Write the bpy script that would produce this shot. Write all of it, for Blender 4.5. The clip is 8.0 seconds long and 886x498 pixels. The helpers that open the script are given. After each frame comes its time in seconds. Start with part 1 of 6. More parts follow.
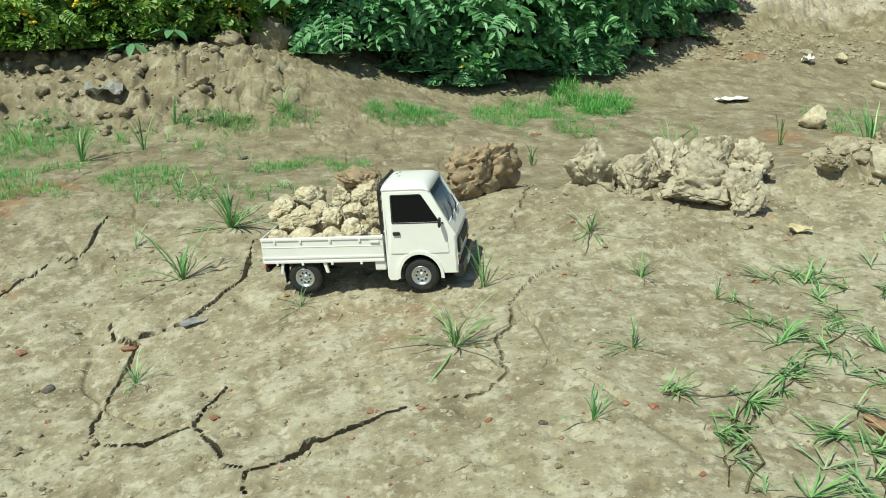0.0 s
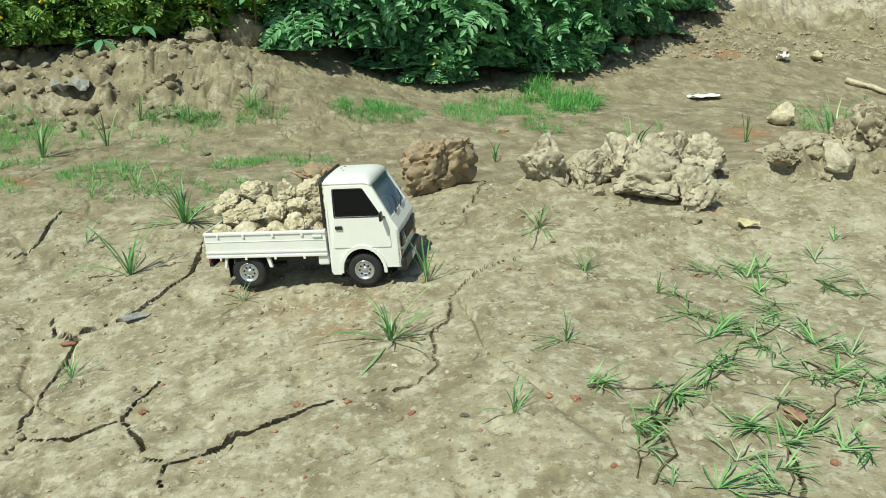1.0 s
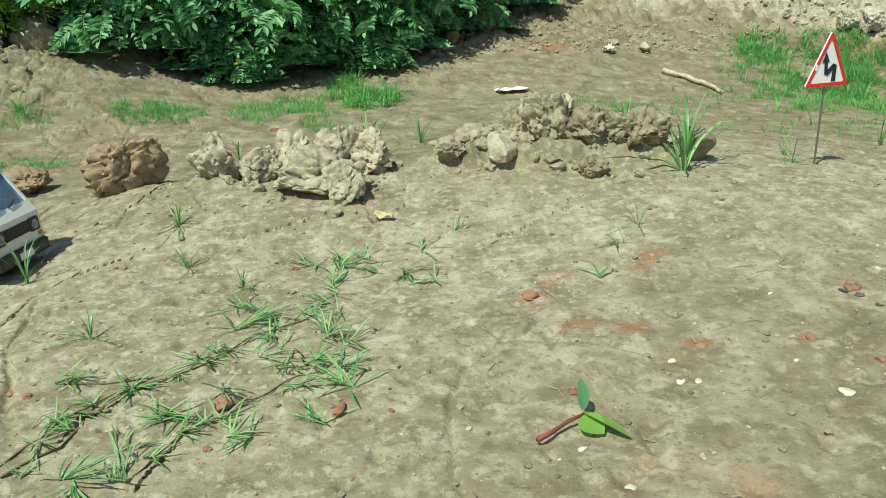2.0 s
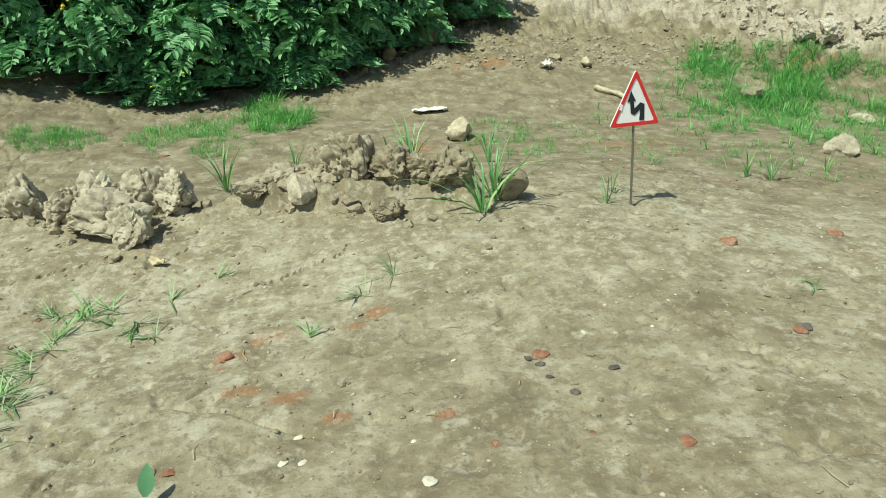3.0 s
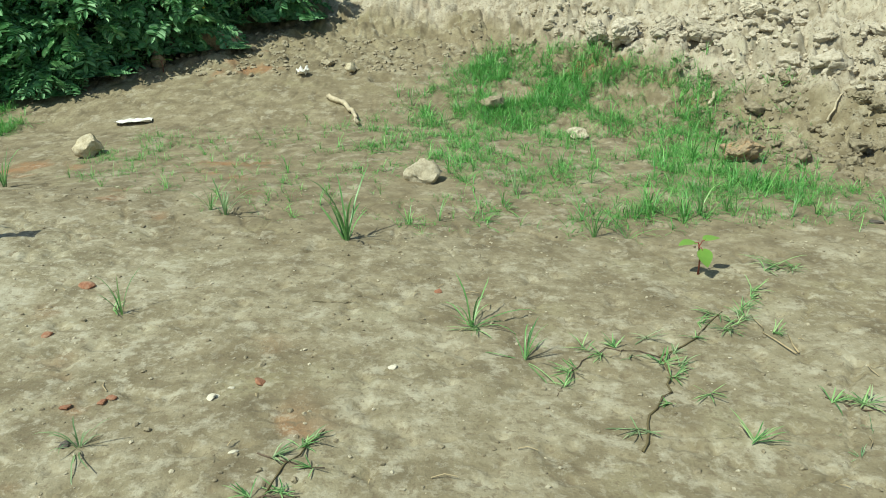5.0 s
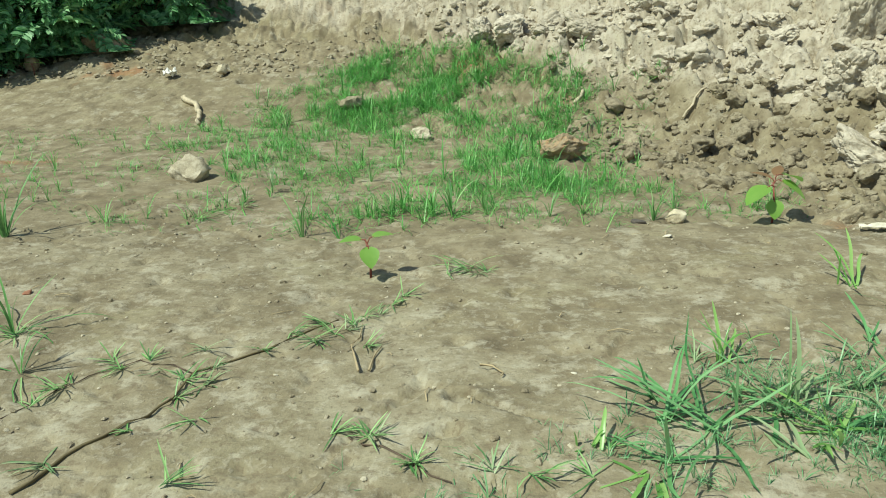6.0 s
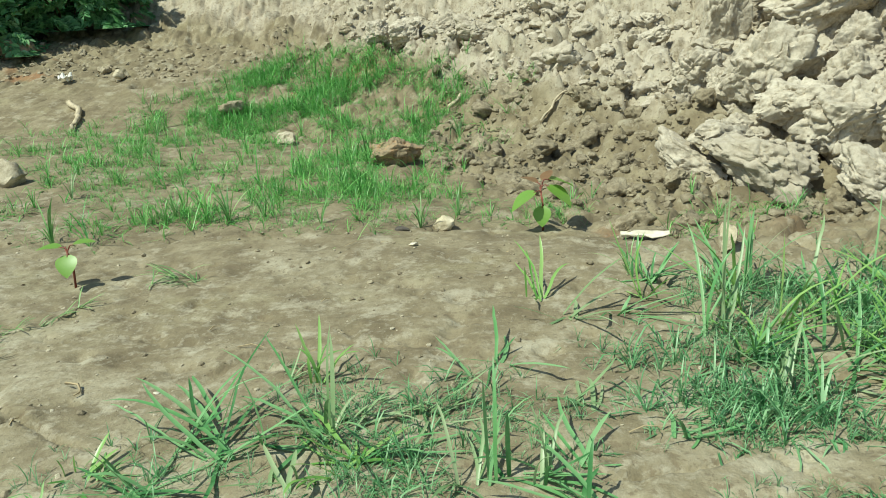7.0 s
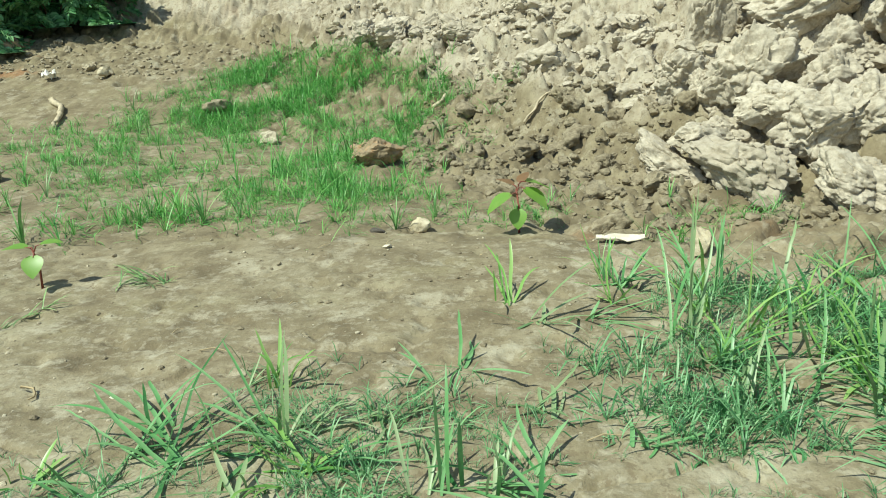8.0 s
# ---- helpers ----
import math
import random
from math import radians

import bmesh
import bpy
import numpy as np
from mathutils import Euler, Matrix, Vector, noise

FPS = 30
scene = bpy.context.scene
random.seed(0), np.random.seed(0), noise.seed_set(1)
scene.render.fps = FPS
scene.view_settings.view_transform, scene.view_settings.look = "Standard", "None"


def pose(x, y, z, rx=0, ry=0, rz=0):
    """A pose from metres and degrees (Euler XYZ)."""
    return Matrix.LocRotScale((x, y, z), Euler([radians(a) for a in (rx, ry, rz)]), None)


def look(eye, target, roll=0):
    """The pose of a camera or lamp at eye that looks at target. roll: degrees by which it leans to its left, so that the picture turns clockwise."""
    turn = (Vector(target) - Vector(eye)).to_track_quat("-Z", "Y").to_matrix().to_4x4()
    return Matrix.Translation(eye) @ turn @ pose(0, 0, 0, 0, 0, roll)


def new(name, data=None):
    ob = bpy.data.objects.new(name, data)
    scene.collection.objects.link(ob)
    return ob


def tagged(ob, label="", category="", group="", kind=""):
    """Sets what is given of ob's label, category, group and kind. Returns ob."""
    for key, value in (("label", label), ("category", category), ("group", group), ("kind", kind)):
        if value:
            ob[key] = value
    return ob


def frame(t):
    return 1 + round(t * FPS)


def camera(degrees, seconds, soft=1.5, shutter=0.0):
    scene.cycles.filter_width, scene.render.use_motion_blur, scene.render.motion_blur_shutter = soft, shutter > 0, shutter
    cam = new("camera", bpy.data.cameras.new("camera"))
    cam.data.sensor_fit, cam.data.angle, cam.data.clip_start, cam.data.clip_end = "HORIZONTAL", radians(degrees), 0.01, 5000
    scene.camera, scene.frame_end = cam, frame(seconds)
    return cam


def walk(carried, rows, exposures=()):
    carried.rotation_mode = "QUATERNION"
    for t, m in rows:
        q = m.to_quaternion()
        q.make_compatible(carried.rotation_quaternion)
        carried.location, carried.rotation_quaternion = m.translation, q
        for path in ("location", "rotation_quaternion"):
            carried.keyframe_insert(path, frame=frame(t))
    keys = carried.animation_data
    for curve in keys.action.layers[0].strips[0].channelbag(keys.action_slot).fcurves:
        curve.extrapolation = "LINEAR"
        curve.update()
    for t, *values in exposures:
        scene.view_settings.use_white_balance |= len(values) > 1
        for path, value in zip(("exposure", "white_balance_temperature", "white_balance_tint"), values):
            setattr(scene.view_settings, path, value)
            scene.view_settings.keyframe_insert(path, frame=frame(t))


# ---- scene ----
cam = camera(60.0, 8.0, soft=1.0)
STOPS, KELVIN, TINT = 0.13, 6450, -7
PATH = [
    (0, (-0.033, 0.131, 0.401), (0.246, 2.005, -0.241), 0.2),
    (0.5, (-0.024, 0.127, 0.403), (0.265, 1.999, -0.24), 0.3),
    (1, (0.04, 0.121, 0.393), (0.334, 1.992, -0.25), 0.3),
    (1.5, (0.313, 0.083, 0.38), (0.694, 1.94, -0.259), -0.6),
    (2, (0.562, 0.012, 0.393), (0.94, 1.865, -0.257), -0.7),
    (3.3, (1.139, -0.028, 0.472), (1.358, 1.849, -0.182), -1.4),
    (3.5, (1.239, -0.029, 0.481), (1.421, 1.85, -0.181), -1.2),
    (4, (1.609, -0.059, 0.5), (1.653, 1.823, -0.175), -1.6),
    (4.5, (2.034, -0.024, 0.475), (2.007, 1.859, -0.197), -2.4),
    (4.7, (2.229, -0.072, 0.506), (2.204, 1.805, -0.183), -2.8),
    (5.8, (2.974, 0.135, 0.38), (2.853, 2.027, -0.258), -3.3),
    (6, (3.102, 0.159, 0.351), (2.959, 2.054, -0.271), -3.5),
    (6.5, (3.323, 0.21, 0.329), (3.157, 2.108, -0.28), -3.5),
    (7, (3.542, 0.252, 0.306), (3.354, 2.15, -0.296), -3.8),
    (7.5, (3.607, 0.27, 0.3), (3.427, 2.169, -0.302), -3.5),
    (8, (3.572, 0.266, 0.305), (3.4, 2.165, -0.299), -3.3),
]
walk(cam, [(t, look(eye, target, roll)) for t, eye, target, roll in PATH], [(0.0, STOPS - 0.03, KELVIN, TINT), (4.0, STOPS, KELVIN, TINT), (7.0, STOPS, KELVIN, TINT), (8.0, STOPS + 0.1, KELVIN, TINT)])

# ---- light ----
SUN_TO = Vector((-0.42, -0.36, 0.85)).normalized()
world = bpy.data.worlds.new("sky")
scene.world = world
world.use_nodes = True
sky = world.node_tree.nodes.new("ShaderNodeTexSky")
sky.sky_type, sky.sun_disc = "NISHITA", False
sky.sun_elevation = math.asin(SUN_TO.z)
sky.sun_rotation = math.atan2(SUN_TO.x, SUN_TO.y)
world.node_tree.links.new(sky.outputs[0], world.node_tree.nodes["Background"].inputs[0])
world.node_tree.nodes["Background"].inputs[1].default_value = 0.1
sun = new("sun", bpy.data.lights.new("sun", "SUN"))
sun.data.energy, sun.data.angle, sun.data.color = 4.6, radians(0.55), (1.0, 0.96, 0.88)
sun.matrix_world = look(SUN_TO * 20, (0, 0, 0))


# ---- materials ----
def material(name, rough=0.8, metal=0.0):
    m = bpy.data.materials.new(name)
    m.use_nodes = True
    b = m.node_tree.nodes["Principled BSDF"]
    b.inputs["Roughness"].default_value, b.inputs["Metallic"].default_value = rough, metal
    return m, m.node_tree, b


def node(tree, kind, **values):
    n = tree.nodes.new(kind)
    for key, value in values.items():
        n.inputs[key.replace("_", " ")].default_value = value
    return n


def coords(tree, world_space=False):
    if world_space:
        return tree.nodes.new("ShaderNodeNewGeometry").outputs["Position"]
    return tree.nodes.new("ShaderNodeTexCoord").outputs["Object"]


def noisy(tree, at, scale, detail=6.0, rough=0.6):
    n = node(tree, "ShaderNodeTexNoise", Scale=scale, Detail=detail, Roughness=rough)
    tree.links.new(at, n.inputs["Vector"])
    return n.outputs["Fac"]


def ramp(tree, fac, stops):
    n = tree.nodes.new("ShaderNodeValToRGB")
    e = n.color_ramp.elements
    while len(e) < len(stops):
        e.new(0.5)
    for i, (p, c) in enumerate(stops):
        e[i].position, e[i].color = p, (*c, 1) if len(c) == 3 else c
    tree.links.new(fac, n.inputs[0])
    return n.outputs[0]


def mixed(tree, fac, a, b, mode="MIX"):
    n = tree.nodes.new("ShaderNodeMix")
    n.data_type, n.blend_type = "RGBA", mode
    for socket, value in ((n.inputs[0], fac), (n.inputs[6], a), (n.inputs[7], b)):
        if hasattr(value, "is_linked"):
            tree.links.new(value, socket)
        else:
            socket.default_value = value if isinstance(value, float) else (*value, 1)
    return n.outputs[2]


def bumped(tree, b, height, strength, distance):
    n = node(tree, "ShaderNodeBump", Strength=strength, Distance=distance)
    tree.links.new(height, n.inputs["Height"])
    tree.links.new(n.outputs[0], b.inputs["Normal"])
    return n


def plain(name, colour, rough=0.5, metal=0.0, vary=0.12, scale=60.0, bump=0.0, spots=None):
    """A nearly even surface with fine variation, dust and optional relief."""
    m, tree, b = material(name, rough, metal)
    at = coords(tree)
    f = noisy(tree, at, scale)
    dark = tuple(c * (1 - 2 * vary) for c in colour)
    light = tuple(min(1, c * (1 + vary)) for c in colour)
    c = ramp(tree, f, [(0.3, dark), (0.55, colour), (0.75, light)])
    if spots:
        c = mixed(tree, ramp(tree, noisy(tree, at, scale * 0.35, 4), [(0.58, (0, 0, 0)), (0.72, (0.45, 0.45, 0.45))]), c, spots)
    tree.links.new(c, b.inputs["Base Color"])
    if bump:
        bumped(tree, b, noisy(tree, at, scale * 3), 0.5, bump)
    return m


def ground_material():
    m, tree, b = material("clay_soil", 0.95)
    at = coords(tree, True)
    damp = tree.nodes.new("ShaderNodeAttribute")
    damp.attribute_name = "damp"
    sand = tree.nodes.new("ShaderNodeAttribute")
    sand.attribute_name = "sand"
    rust = tree.nodes.new("ShaderNodeAttribute")
    rust.attribute_name = "rust"
    broad, mid = noisy(tree, at, 3.2, 5), noisy(tree, at, 15, 7, 0.62)
    fine, grit = noisy(tree, at, 95, 6, 0.7), noisy(tree, at, 420, 3)
    dry = ramp(tree, mid, [(0.34, (0.235, 0.20, 0.125)), (0.44, (0.325, 0.285, 0.182)), (0.54, (0.385, 0.342, 0.235)), (0.66, (0.50, 0.462, 0.35))])
    wet = ramp(tree, mid, [(0.36, (0.185, 0.15, 0.09)), (0.5, (0.265, 0.222, 0.138)), (0.66, (0.36, 0.312, 0.205))])
    pale = ramp(tree, mid, [(0.36, (0.29, 0.247, 0.175)), (0.48, (0.47, 0.415, 0.32)), (0.64, (0.585, 0.53, 0.43))])
    add = tree.nodes.new("ShaderNodeMath")
    add.operation = "ADD"
    tree.links.new(damp.outputs["Fac"], add.inputs[0])
    tree.links.new(ramp(tree, broad, [(0.4, (0, 0, 0)), (0.62, (0.6, 0.6, 0.6))]), add.inputs[1])
    add.use_clamp = True
    c = mixed(tree, add.outputs[0], dry, wet)
    c = mixed(tree, sand.outputs["Fac"], c, pale)
    c = mixed(tree, rust.outputs["Fac"], c, (0.342, 0.170, 0.076))
    c = mixed(tree, ramp(tree, fine, [(0.33, (0.6, 0.6, 0.6)), (0.42, (0, 0, 0))]), c, (0.142, 0.110, 0.071))
    arid = tree.nodes.new("ShaderNodeMath")
    arid.operation = "SUBTRACT"
    arid.inputs[0].default_value = 1.0
    arid.use_clamp = True
    tree.links.new(damp.outputs["Fac"], arid.inputs[1])

    def where_dry(c):
        n = tree.nodes.new("ShaderNodeMath")
        n.operation = "MULTIPLY"
        tree.links.new(c, n.inputs[0])
        tree.links.new(arid.outputs[0], n.inputs[1])
        return n.outputs[0]

    c = mixed(tree, where_dry(ramp(tree, fine, [(0.56, (0, 0, 0)), (0.68, (0.45, 0.45, 0.45))])), c, (0.55, 0.52, 0.405))
    olive = noisy(tree, at, 7.5, 4)
    c = mixed(tree, ramp(tree, olive, [(0.55, (0, 0, 0)), (0.72, (0.3, 0.3, 0.3))]), c, (0.228, 0.210, 0.092))
    mottle = noisy(tree, at, 34, 8, 0.66)
    c = mixed(tree, where_dry(ramp(tree, mottle, [(0.53, (0, 0, 0)), (0.61, (0.4, 0.4, 0.4)), (0.7, (0.65, 0.65, 0.65))])), c, (0.55, 0.51, 0.395))
    c = mixed(tree, ramp(tree, mottle, [(0.33, (0.6, 0.6, 0.6)), (0.43, (0, 0, 0))]), c, (0.235, 0.195, 0.118))
    film = noisy(tree, at, 17, 9, 0.72)
    c = mixed(tree, ramp(tree, film, [(0.54, (0, 0, 0)), (0.59, (0.35, 0.35, 0.35)), (0.68, (0.6, 0.6, 0.6))]), c, (0.54, 0.50, 0.385))
    c = mixed(tree, ramp(tree, film, [(0.34, (0.5, 0.5, 0.5)), (0.42, (0, 0, 0))]), c, (0.21, 0.168, 0.10))
    pits = tree.nodes.new("ShaderNodeTexVoronoi")
    pits.inputs["Scale"].default_value = 85
    tree.links.new(at, pits.inputs["Vector"])
    c = mixed(tree, ramp(tree, pits.outputs["Distance"], [(0.08, (0.55, 0.55, 0.55)), (0.2, (0, 0, 0))]), c, (0.17, 0.13, 0.085))
    crust = noisy(tree, at, 75, 6, 0.65)
    c = mixed(tree, where_dry(ramp(tree, crust, [(0.56, (0, 0, 0)), (0.61, (0.6, 0.6, 0.6))])), c, (0.56, 0.52, 0.41))
    c = mixed(tree, ramp(tree, crust, [(0.37, (0.75, 0.75, 0.75)), (0.43, (0, 0, 0))]), c, (0.22, 0.175, 0.11))
    c = mixed(tree, 1.0, c, (0.83, 0.815, 0.785), "MULTIPLY")
    tree.links.new(c, b.inputs["Base Color"])
    mix = tree.nodes.new("ShaderNodeMath")
    mix.operation = "MULTIPLY_ADD"
    mix.inputs[1].default_value = 0.12
    tree.links.new(grit, mix.inputs[0])
    tree.links.new(crust, mix.inputs[2])
    bumped(tree, b, mix.outputs[0], 0.6, 0.006)
    return m


def clod_material(name, low, mid_c, high):
    m, tree, b = material(name, 0.95)
    at = coords(tree, True)
    info = tree.nodes.new("ShaderNodeObjectInfo")
    f = noisy(tree, at, 55, 8, 0.75)
    c = ramp(tree, f, [(0.38, low), (0.5, mid_c), (0.62, high)])
    c = mixed(tree, ramp(tree, info.outputs["Random"], [(0.0, (0, 0, 0)), (1.0, (0.45, 0.45, 0.45))]), c, low)
    tree.links.new(c, b.inputs["Base Color"])
    both = tree.nodes.new("ShaderNodeMath")
    both.operation = "MULTIPLY_ADD"
    both.inputs[1].default_value = 2.0
    tree.links.new(noisy(tree, at, 38, 8, 0.72), both.inputs[0])
    tree.links.new(noisy(tree, at, 120, 8, 0.68), both.inputs[2])
    bumped(tree, b, both.outputs[0], 0.6, 0.005)
    return m


def leaf_material(name, dark, mid_c, light, rough=0.4, see=0.3):
    m, tree, b = material(name, rough)
    geo = tree.nodes.new("ShaderNodeNewGeometry")
    c = ramp(tree, geo.outputs["Random Per Island"], [(0.0, dark), (0.55, mid_c), (1.0, light)])
    c = mixed(tree, ramp(tree, noisy(tree, coords(tree, True), 55, 4), [(0.4, (0, 0, 0)), (0.7, (0.4, 0.4, 0.4))]), c, light)
    tree.links.new(c, b.inputs["Base Color"])
    t = tree.nodes.new("ShaderNodeBsdfTranslucent")
    tree.links.new(c, t.inputs[0])
    s = tree.nodes.new("ShaderNodeMixShader")
    s.inputs[0].default_value = see
    tree.links.new(b.outputs[0], s.inputs[1])
    tree.links.new(t.outputs[0], s.inputs[2])
    tree.links.new(s.outputs[0], tree.nodes["Material Output"].inputs[0])
    return m


def glass_material(name, colour, rough=0.05):
    m, tree, b = material(name, rough)
    b.inputs["Base Color"].default_value = (*colour, 1)
    b.inputs["Transmission Weight"].default_value = 0.75
    b.inputs["IOR"].default_value = 1.45
    return m


SOIL = ground_material()
CLOD_PALE = clod_material("pale_clay", (0.31, 0.262, 0.18), (0.49, 0.43, 0.308), (0.62, 0.56, 0.42))
CLOD_TAN = clod_material("tan_clay", (0.38, 0.315, 0.20), (0.59, 0.51, 0.35), (0.70, 0.63, 0.46))
CLOD_BROWN = clod_material("brown_clay", (0.19, 0.155, 0.098), (0.30, 0.252, 0.165), (0.42, 0.365, 0.25))
CLOD_RED = clod_material("reddish_clay", (0.22, 0.165, 0.10), (0.36, 0.285, 0.18), (0.46, 0.29, 0.155))
CLOD_SAND = clod_material("sandy_clay", (0.34, 0.29, 0.212), (0.52, 0.458, 0.352), (0.63, 0.568, 0.452))
CLOD_GREY = clod_material("greyish_clay", (0.26, 0.212, 0.14), (0.385, 0.33, 0.225), (0.50, 0.445, 0.32))
BRICK = clod_material("brick_red", (0.24, 0.10, 0.055), (0.34, 0.165, 0.095), (0.40, 0.27, 0.18))
PALE_STONE = plain("pale_shell", (0.72, 0.66, 0.52), 0.7, vary=0.15, bump=0.001)
DARK_STONE = clod_material("dark_slag", (0.07, 0.06, 0.05), (0.14, 0.12, 0.10), (0.22, 0.19, 0.15))
GRASS = leaf_material("grass_blade", (0.05, 0.16, 0.045), (0.155, 0.37, 0.10), (0.40, 0.60, 0.25))
GRASS_MID = leaf_material("turf_blade", (0.05, 0.20, 0.045), (0.13, 0.40, 0.085), (0.29, 0.58, 0.16))
GRASS_DEEP = leaf_material("deep_grass_blade", (0.04, 0.14, 0.052), (0.125, 0.34, 0.125), (0.34, 0.55, 0.29))
STRAP = leaf_material("strap_blade", (0.06, 0.20, 0.06), (0.14, 0.36, 0.12), (0.30, 0.52, 0.24), 0.32)
STRAP_LIME = leaf_material("lime_strap_blade", (0.10, 0.27, 0.05), (0.20, 0.42, 0.09), (0.36, 0.56, 0.18), 0.34)
GRASS_PALE = leaf_material("pale_grass_blade", (0.1, 0.22, 0.08), (0.22, 0.36, 0.15), (0.42, 0.52, 0.29))
STRAW = plain("dry_straw", (0.42, 0.33, 0.19), 0.8)
LEAF = leaf_material("shrub_leaf", (0.06, 0.17, 0.06), (0.16, 0.39, 0.15), (0.34, 0.58, 0.29), 0.55, 0.3)
LEAF_YELLOW = leaf_material("yellow_green_leaf", (0.08, 0.2, 0.04), (0.18, 0.34, 0.06), (0.34, 0.46, 0.09), 0.5)
LEAF_BROAD = leaf_material("broad_leaf", (0.07, 0.21, 0.09), (0.14, 0.32, 0.15), (0.27, 0.47, 0.26), 0.4)
LEAF_LIME = leaf_material("lime_leaf", (0.13, 0.29, 0.04), (0.21, 0.40, 0.07), (0.30, 0.48, 0.11), 0.4, 0.35)
LEAF_BRONZE = leaf_material("bronze_leaf", (0.16, 0.09, 0.04), (0.24, 0.14, 0.07), (0.33, 0.2, 0.1), 0.4)
FLOWER = plain("yellow_flower", (0.75, 0.52, 0.03), 0.6)
STEM = plain("green_brown_stem", (0.14, 0.11, 0.05), 0.8)
STEM_RED = plain("reddish_stem", (0.22, 0.06, 0.04), 0.6)
WHITE_PAINT = plain("white_painted_plastic", (0.76, 0.745, 0.70), 0.32, vary=0.025, scale=25, spots=(0.70, 0.66, 0.55))
BLACK_PLASTIC = plain("black_plastic", (0.018, 0.018, 0.02), 0.42, vary=0.2)
RUBBER = plain("black_rubber", (0.022, 0.021, 0.02), 0.85, vary=0.2, bump=0.0006, spots=(0.13, 0.10, 0.07))
CHROME = plain("silver_plated_plastic", (0.66, 0.66, 0.66), 0.28, 0.85, vary=0.06)
WINDSCREEN = glass_material("tinted_glass", (0.30, 0.42, 0.58))
LENS = glass_material("clear_lens", (0.9, 0.9, 0.9), 0.1)
RED_LENS = plain("red_lens", (0.5, 0.03, 0.02), 0.25)
SMOKED = plain("smoked_glass", (0.004, 0.004, 0.005), 0.3, vary=0.05)
SMOKED.node_tree.nodes["Principled BSDF"].inputs["Specular IOR Level"].default_value = 0.2
DARK_IN = plain("dark_interior", (0.012, 0.012, 0.013), 0.7)
SIGN_RED = plain("red_paint", (0.62, 0.025, 0.025), 0.5, vary=0.06)
SIGN_WHITE = plain("white_paint", (0.82, 0.81, 0.79), 0.55, vary=0.03)
SIGN_BLACK = plain("black_paint", (0.012, 0.014, 0.02), 0.55)
STEEL = plain("dull_steel_wire", (0.25, 0.23, 0.20), 0.5, 0.7)
PAPER = plain("white_paper", (0.78, 0.75, 0.68), 0.8, vary=0.08)
BARK = plain("bleached_twig", (0.52, 0.44, 0.30), 0.85, vary=0.2)
TWIG = plain("dark_twig", (0.13, 0.09, 0.06), 0.85, vary=0.25)


# ---- mesh helpers ----
def part(name, bm, mat, parent=None, label="", smooth=False):
    me = bpy.data.meshes.new(name)
    bm.to_mesh(me)
    bm.free()
    me.materials.append(mat)
    if smooth:
        me.polygons.foreach_set("use_smooth", [True] * len(me.polygons))
    ob = new(name, me)
    if parent:
        ob.parent = parent
    if label:
        ob["label"] = label
    return ob


def mesh_of(name, verts, faces, mat, smooth=False):
    me = bpy.data.meshes.new(name)
    me.from_pydata(verts, [], faces)
    me.materials.append(mat)
    if smooth:
        me.polygons.foreach_set("use_smooth", [True] * len(me.polygons))
    return me


def empty(name, m, label, category, group=""):
    ob = new(name)
    ob.empty_display_size = 0.05
    ob.matrix_basis = m
    return tagged(ob, label, category, group)


def box(x0, x1, y0, y1, z0, z1, bevel=0.0, bm=None):
    bm = bm or bmesh.new()
    m = Matrix.Translation(((x0 + x1) / 2, (y0 + y1) / 2, (z0 + z1) / 2)) @ Matrix.Diagonal((x1 - x0, y1 - y0, z1 - z0, 1))
    made = bmesh.ops.create_cube(bm, size=1, matrix=m)["verts"]
    if bevel:
        edges = list({e for v in made for e in v.link_edges})
        bmesh.ops.bevel(bm, geom=edges, offset=bevel, segments=2, affect="EDGES", profile=0.5)
    return bm


def plate(outline, holes, to3d, depth):
    """A sheet with holes: outlines in two dimensions, placed by to3d and thickened along depth."""
    bm = bmesh.new()
    edges = []
    for loop in (outline, *holes):
        vs = [bm.verts.new(to3d(*p)) for p in loop]
        edges += [bm.edges.new((vs[i], vs[(i + 1) % len(vs)])) for i in range(len(vs))]
    bmesh.ops.triangle_fill(bm, use_beauty=True, edges=edges)
    made = bmesh.ops.extrude_face_region(bm, geom=bm.faces[:])["geom"]
    bmesh.ops.translate(bm, vec=depth, verts=[g for g in made if isinstance(g, bmesh.types.BMVert)])
    bmesh.ops.recalc_face_normals(bm, faces=bm.faces[:])
    return bm


def rounded(points, r, steps=4):
    """A polygon's outline with its corners rounded."""
    out, n = [], len(points)
    for i, p in enumerate(points):
        p, a, b = Vector(p), Vector(points[i - 1]), Vector(points[(i + 1) % n])
        k = min(r, (a - p).length * 0.45, (b - p).length * 0.45)
        s, e = p + (a - p).normalized() * k, p + (b - p).normalized() * k
        for j in range(steps + 1):
            t = j / steps
            out.append(tuple((1 - t) ** 2 * s + 2 * t * (1 - t) * p + t * t * e))
    return out


def lathe(profile, steps=28, capped=True):
    """A surface of revolution about y from (radius, along) pairs."""
    bm = bmesh.new()
    rings = []
    for r, a in profile:
        rings.append([bm.verts.new((r * math.cos(2 * math.pi * i / steps), a, r * math.sin(2 * math.pi * i / steps))) for i in range(steps)])
    for p, q in zip(rings, rings[1:]):
        for i in range(steps):
            bm.faces.new((p[i], p[(i + 1) % steps], q[(i + 1) % steps], q[i]))
    for ring in (rings[0], rings[-1]) if capped else ():
        bm.faces.new(ring)
    bmesh.ops.recalc_face_normals(bm, faces=bm.faces[:])
    return bm


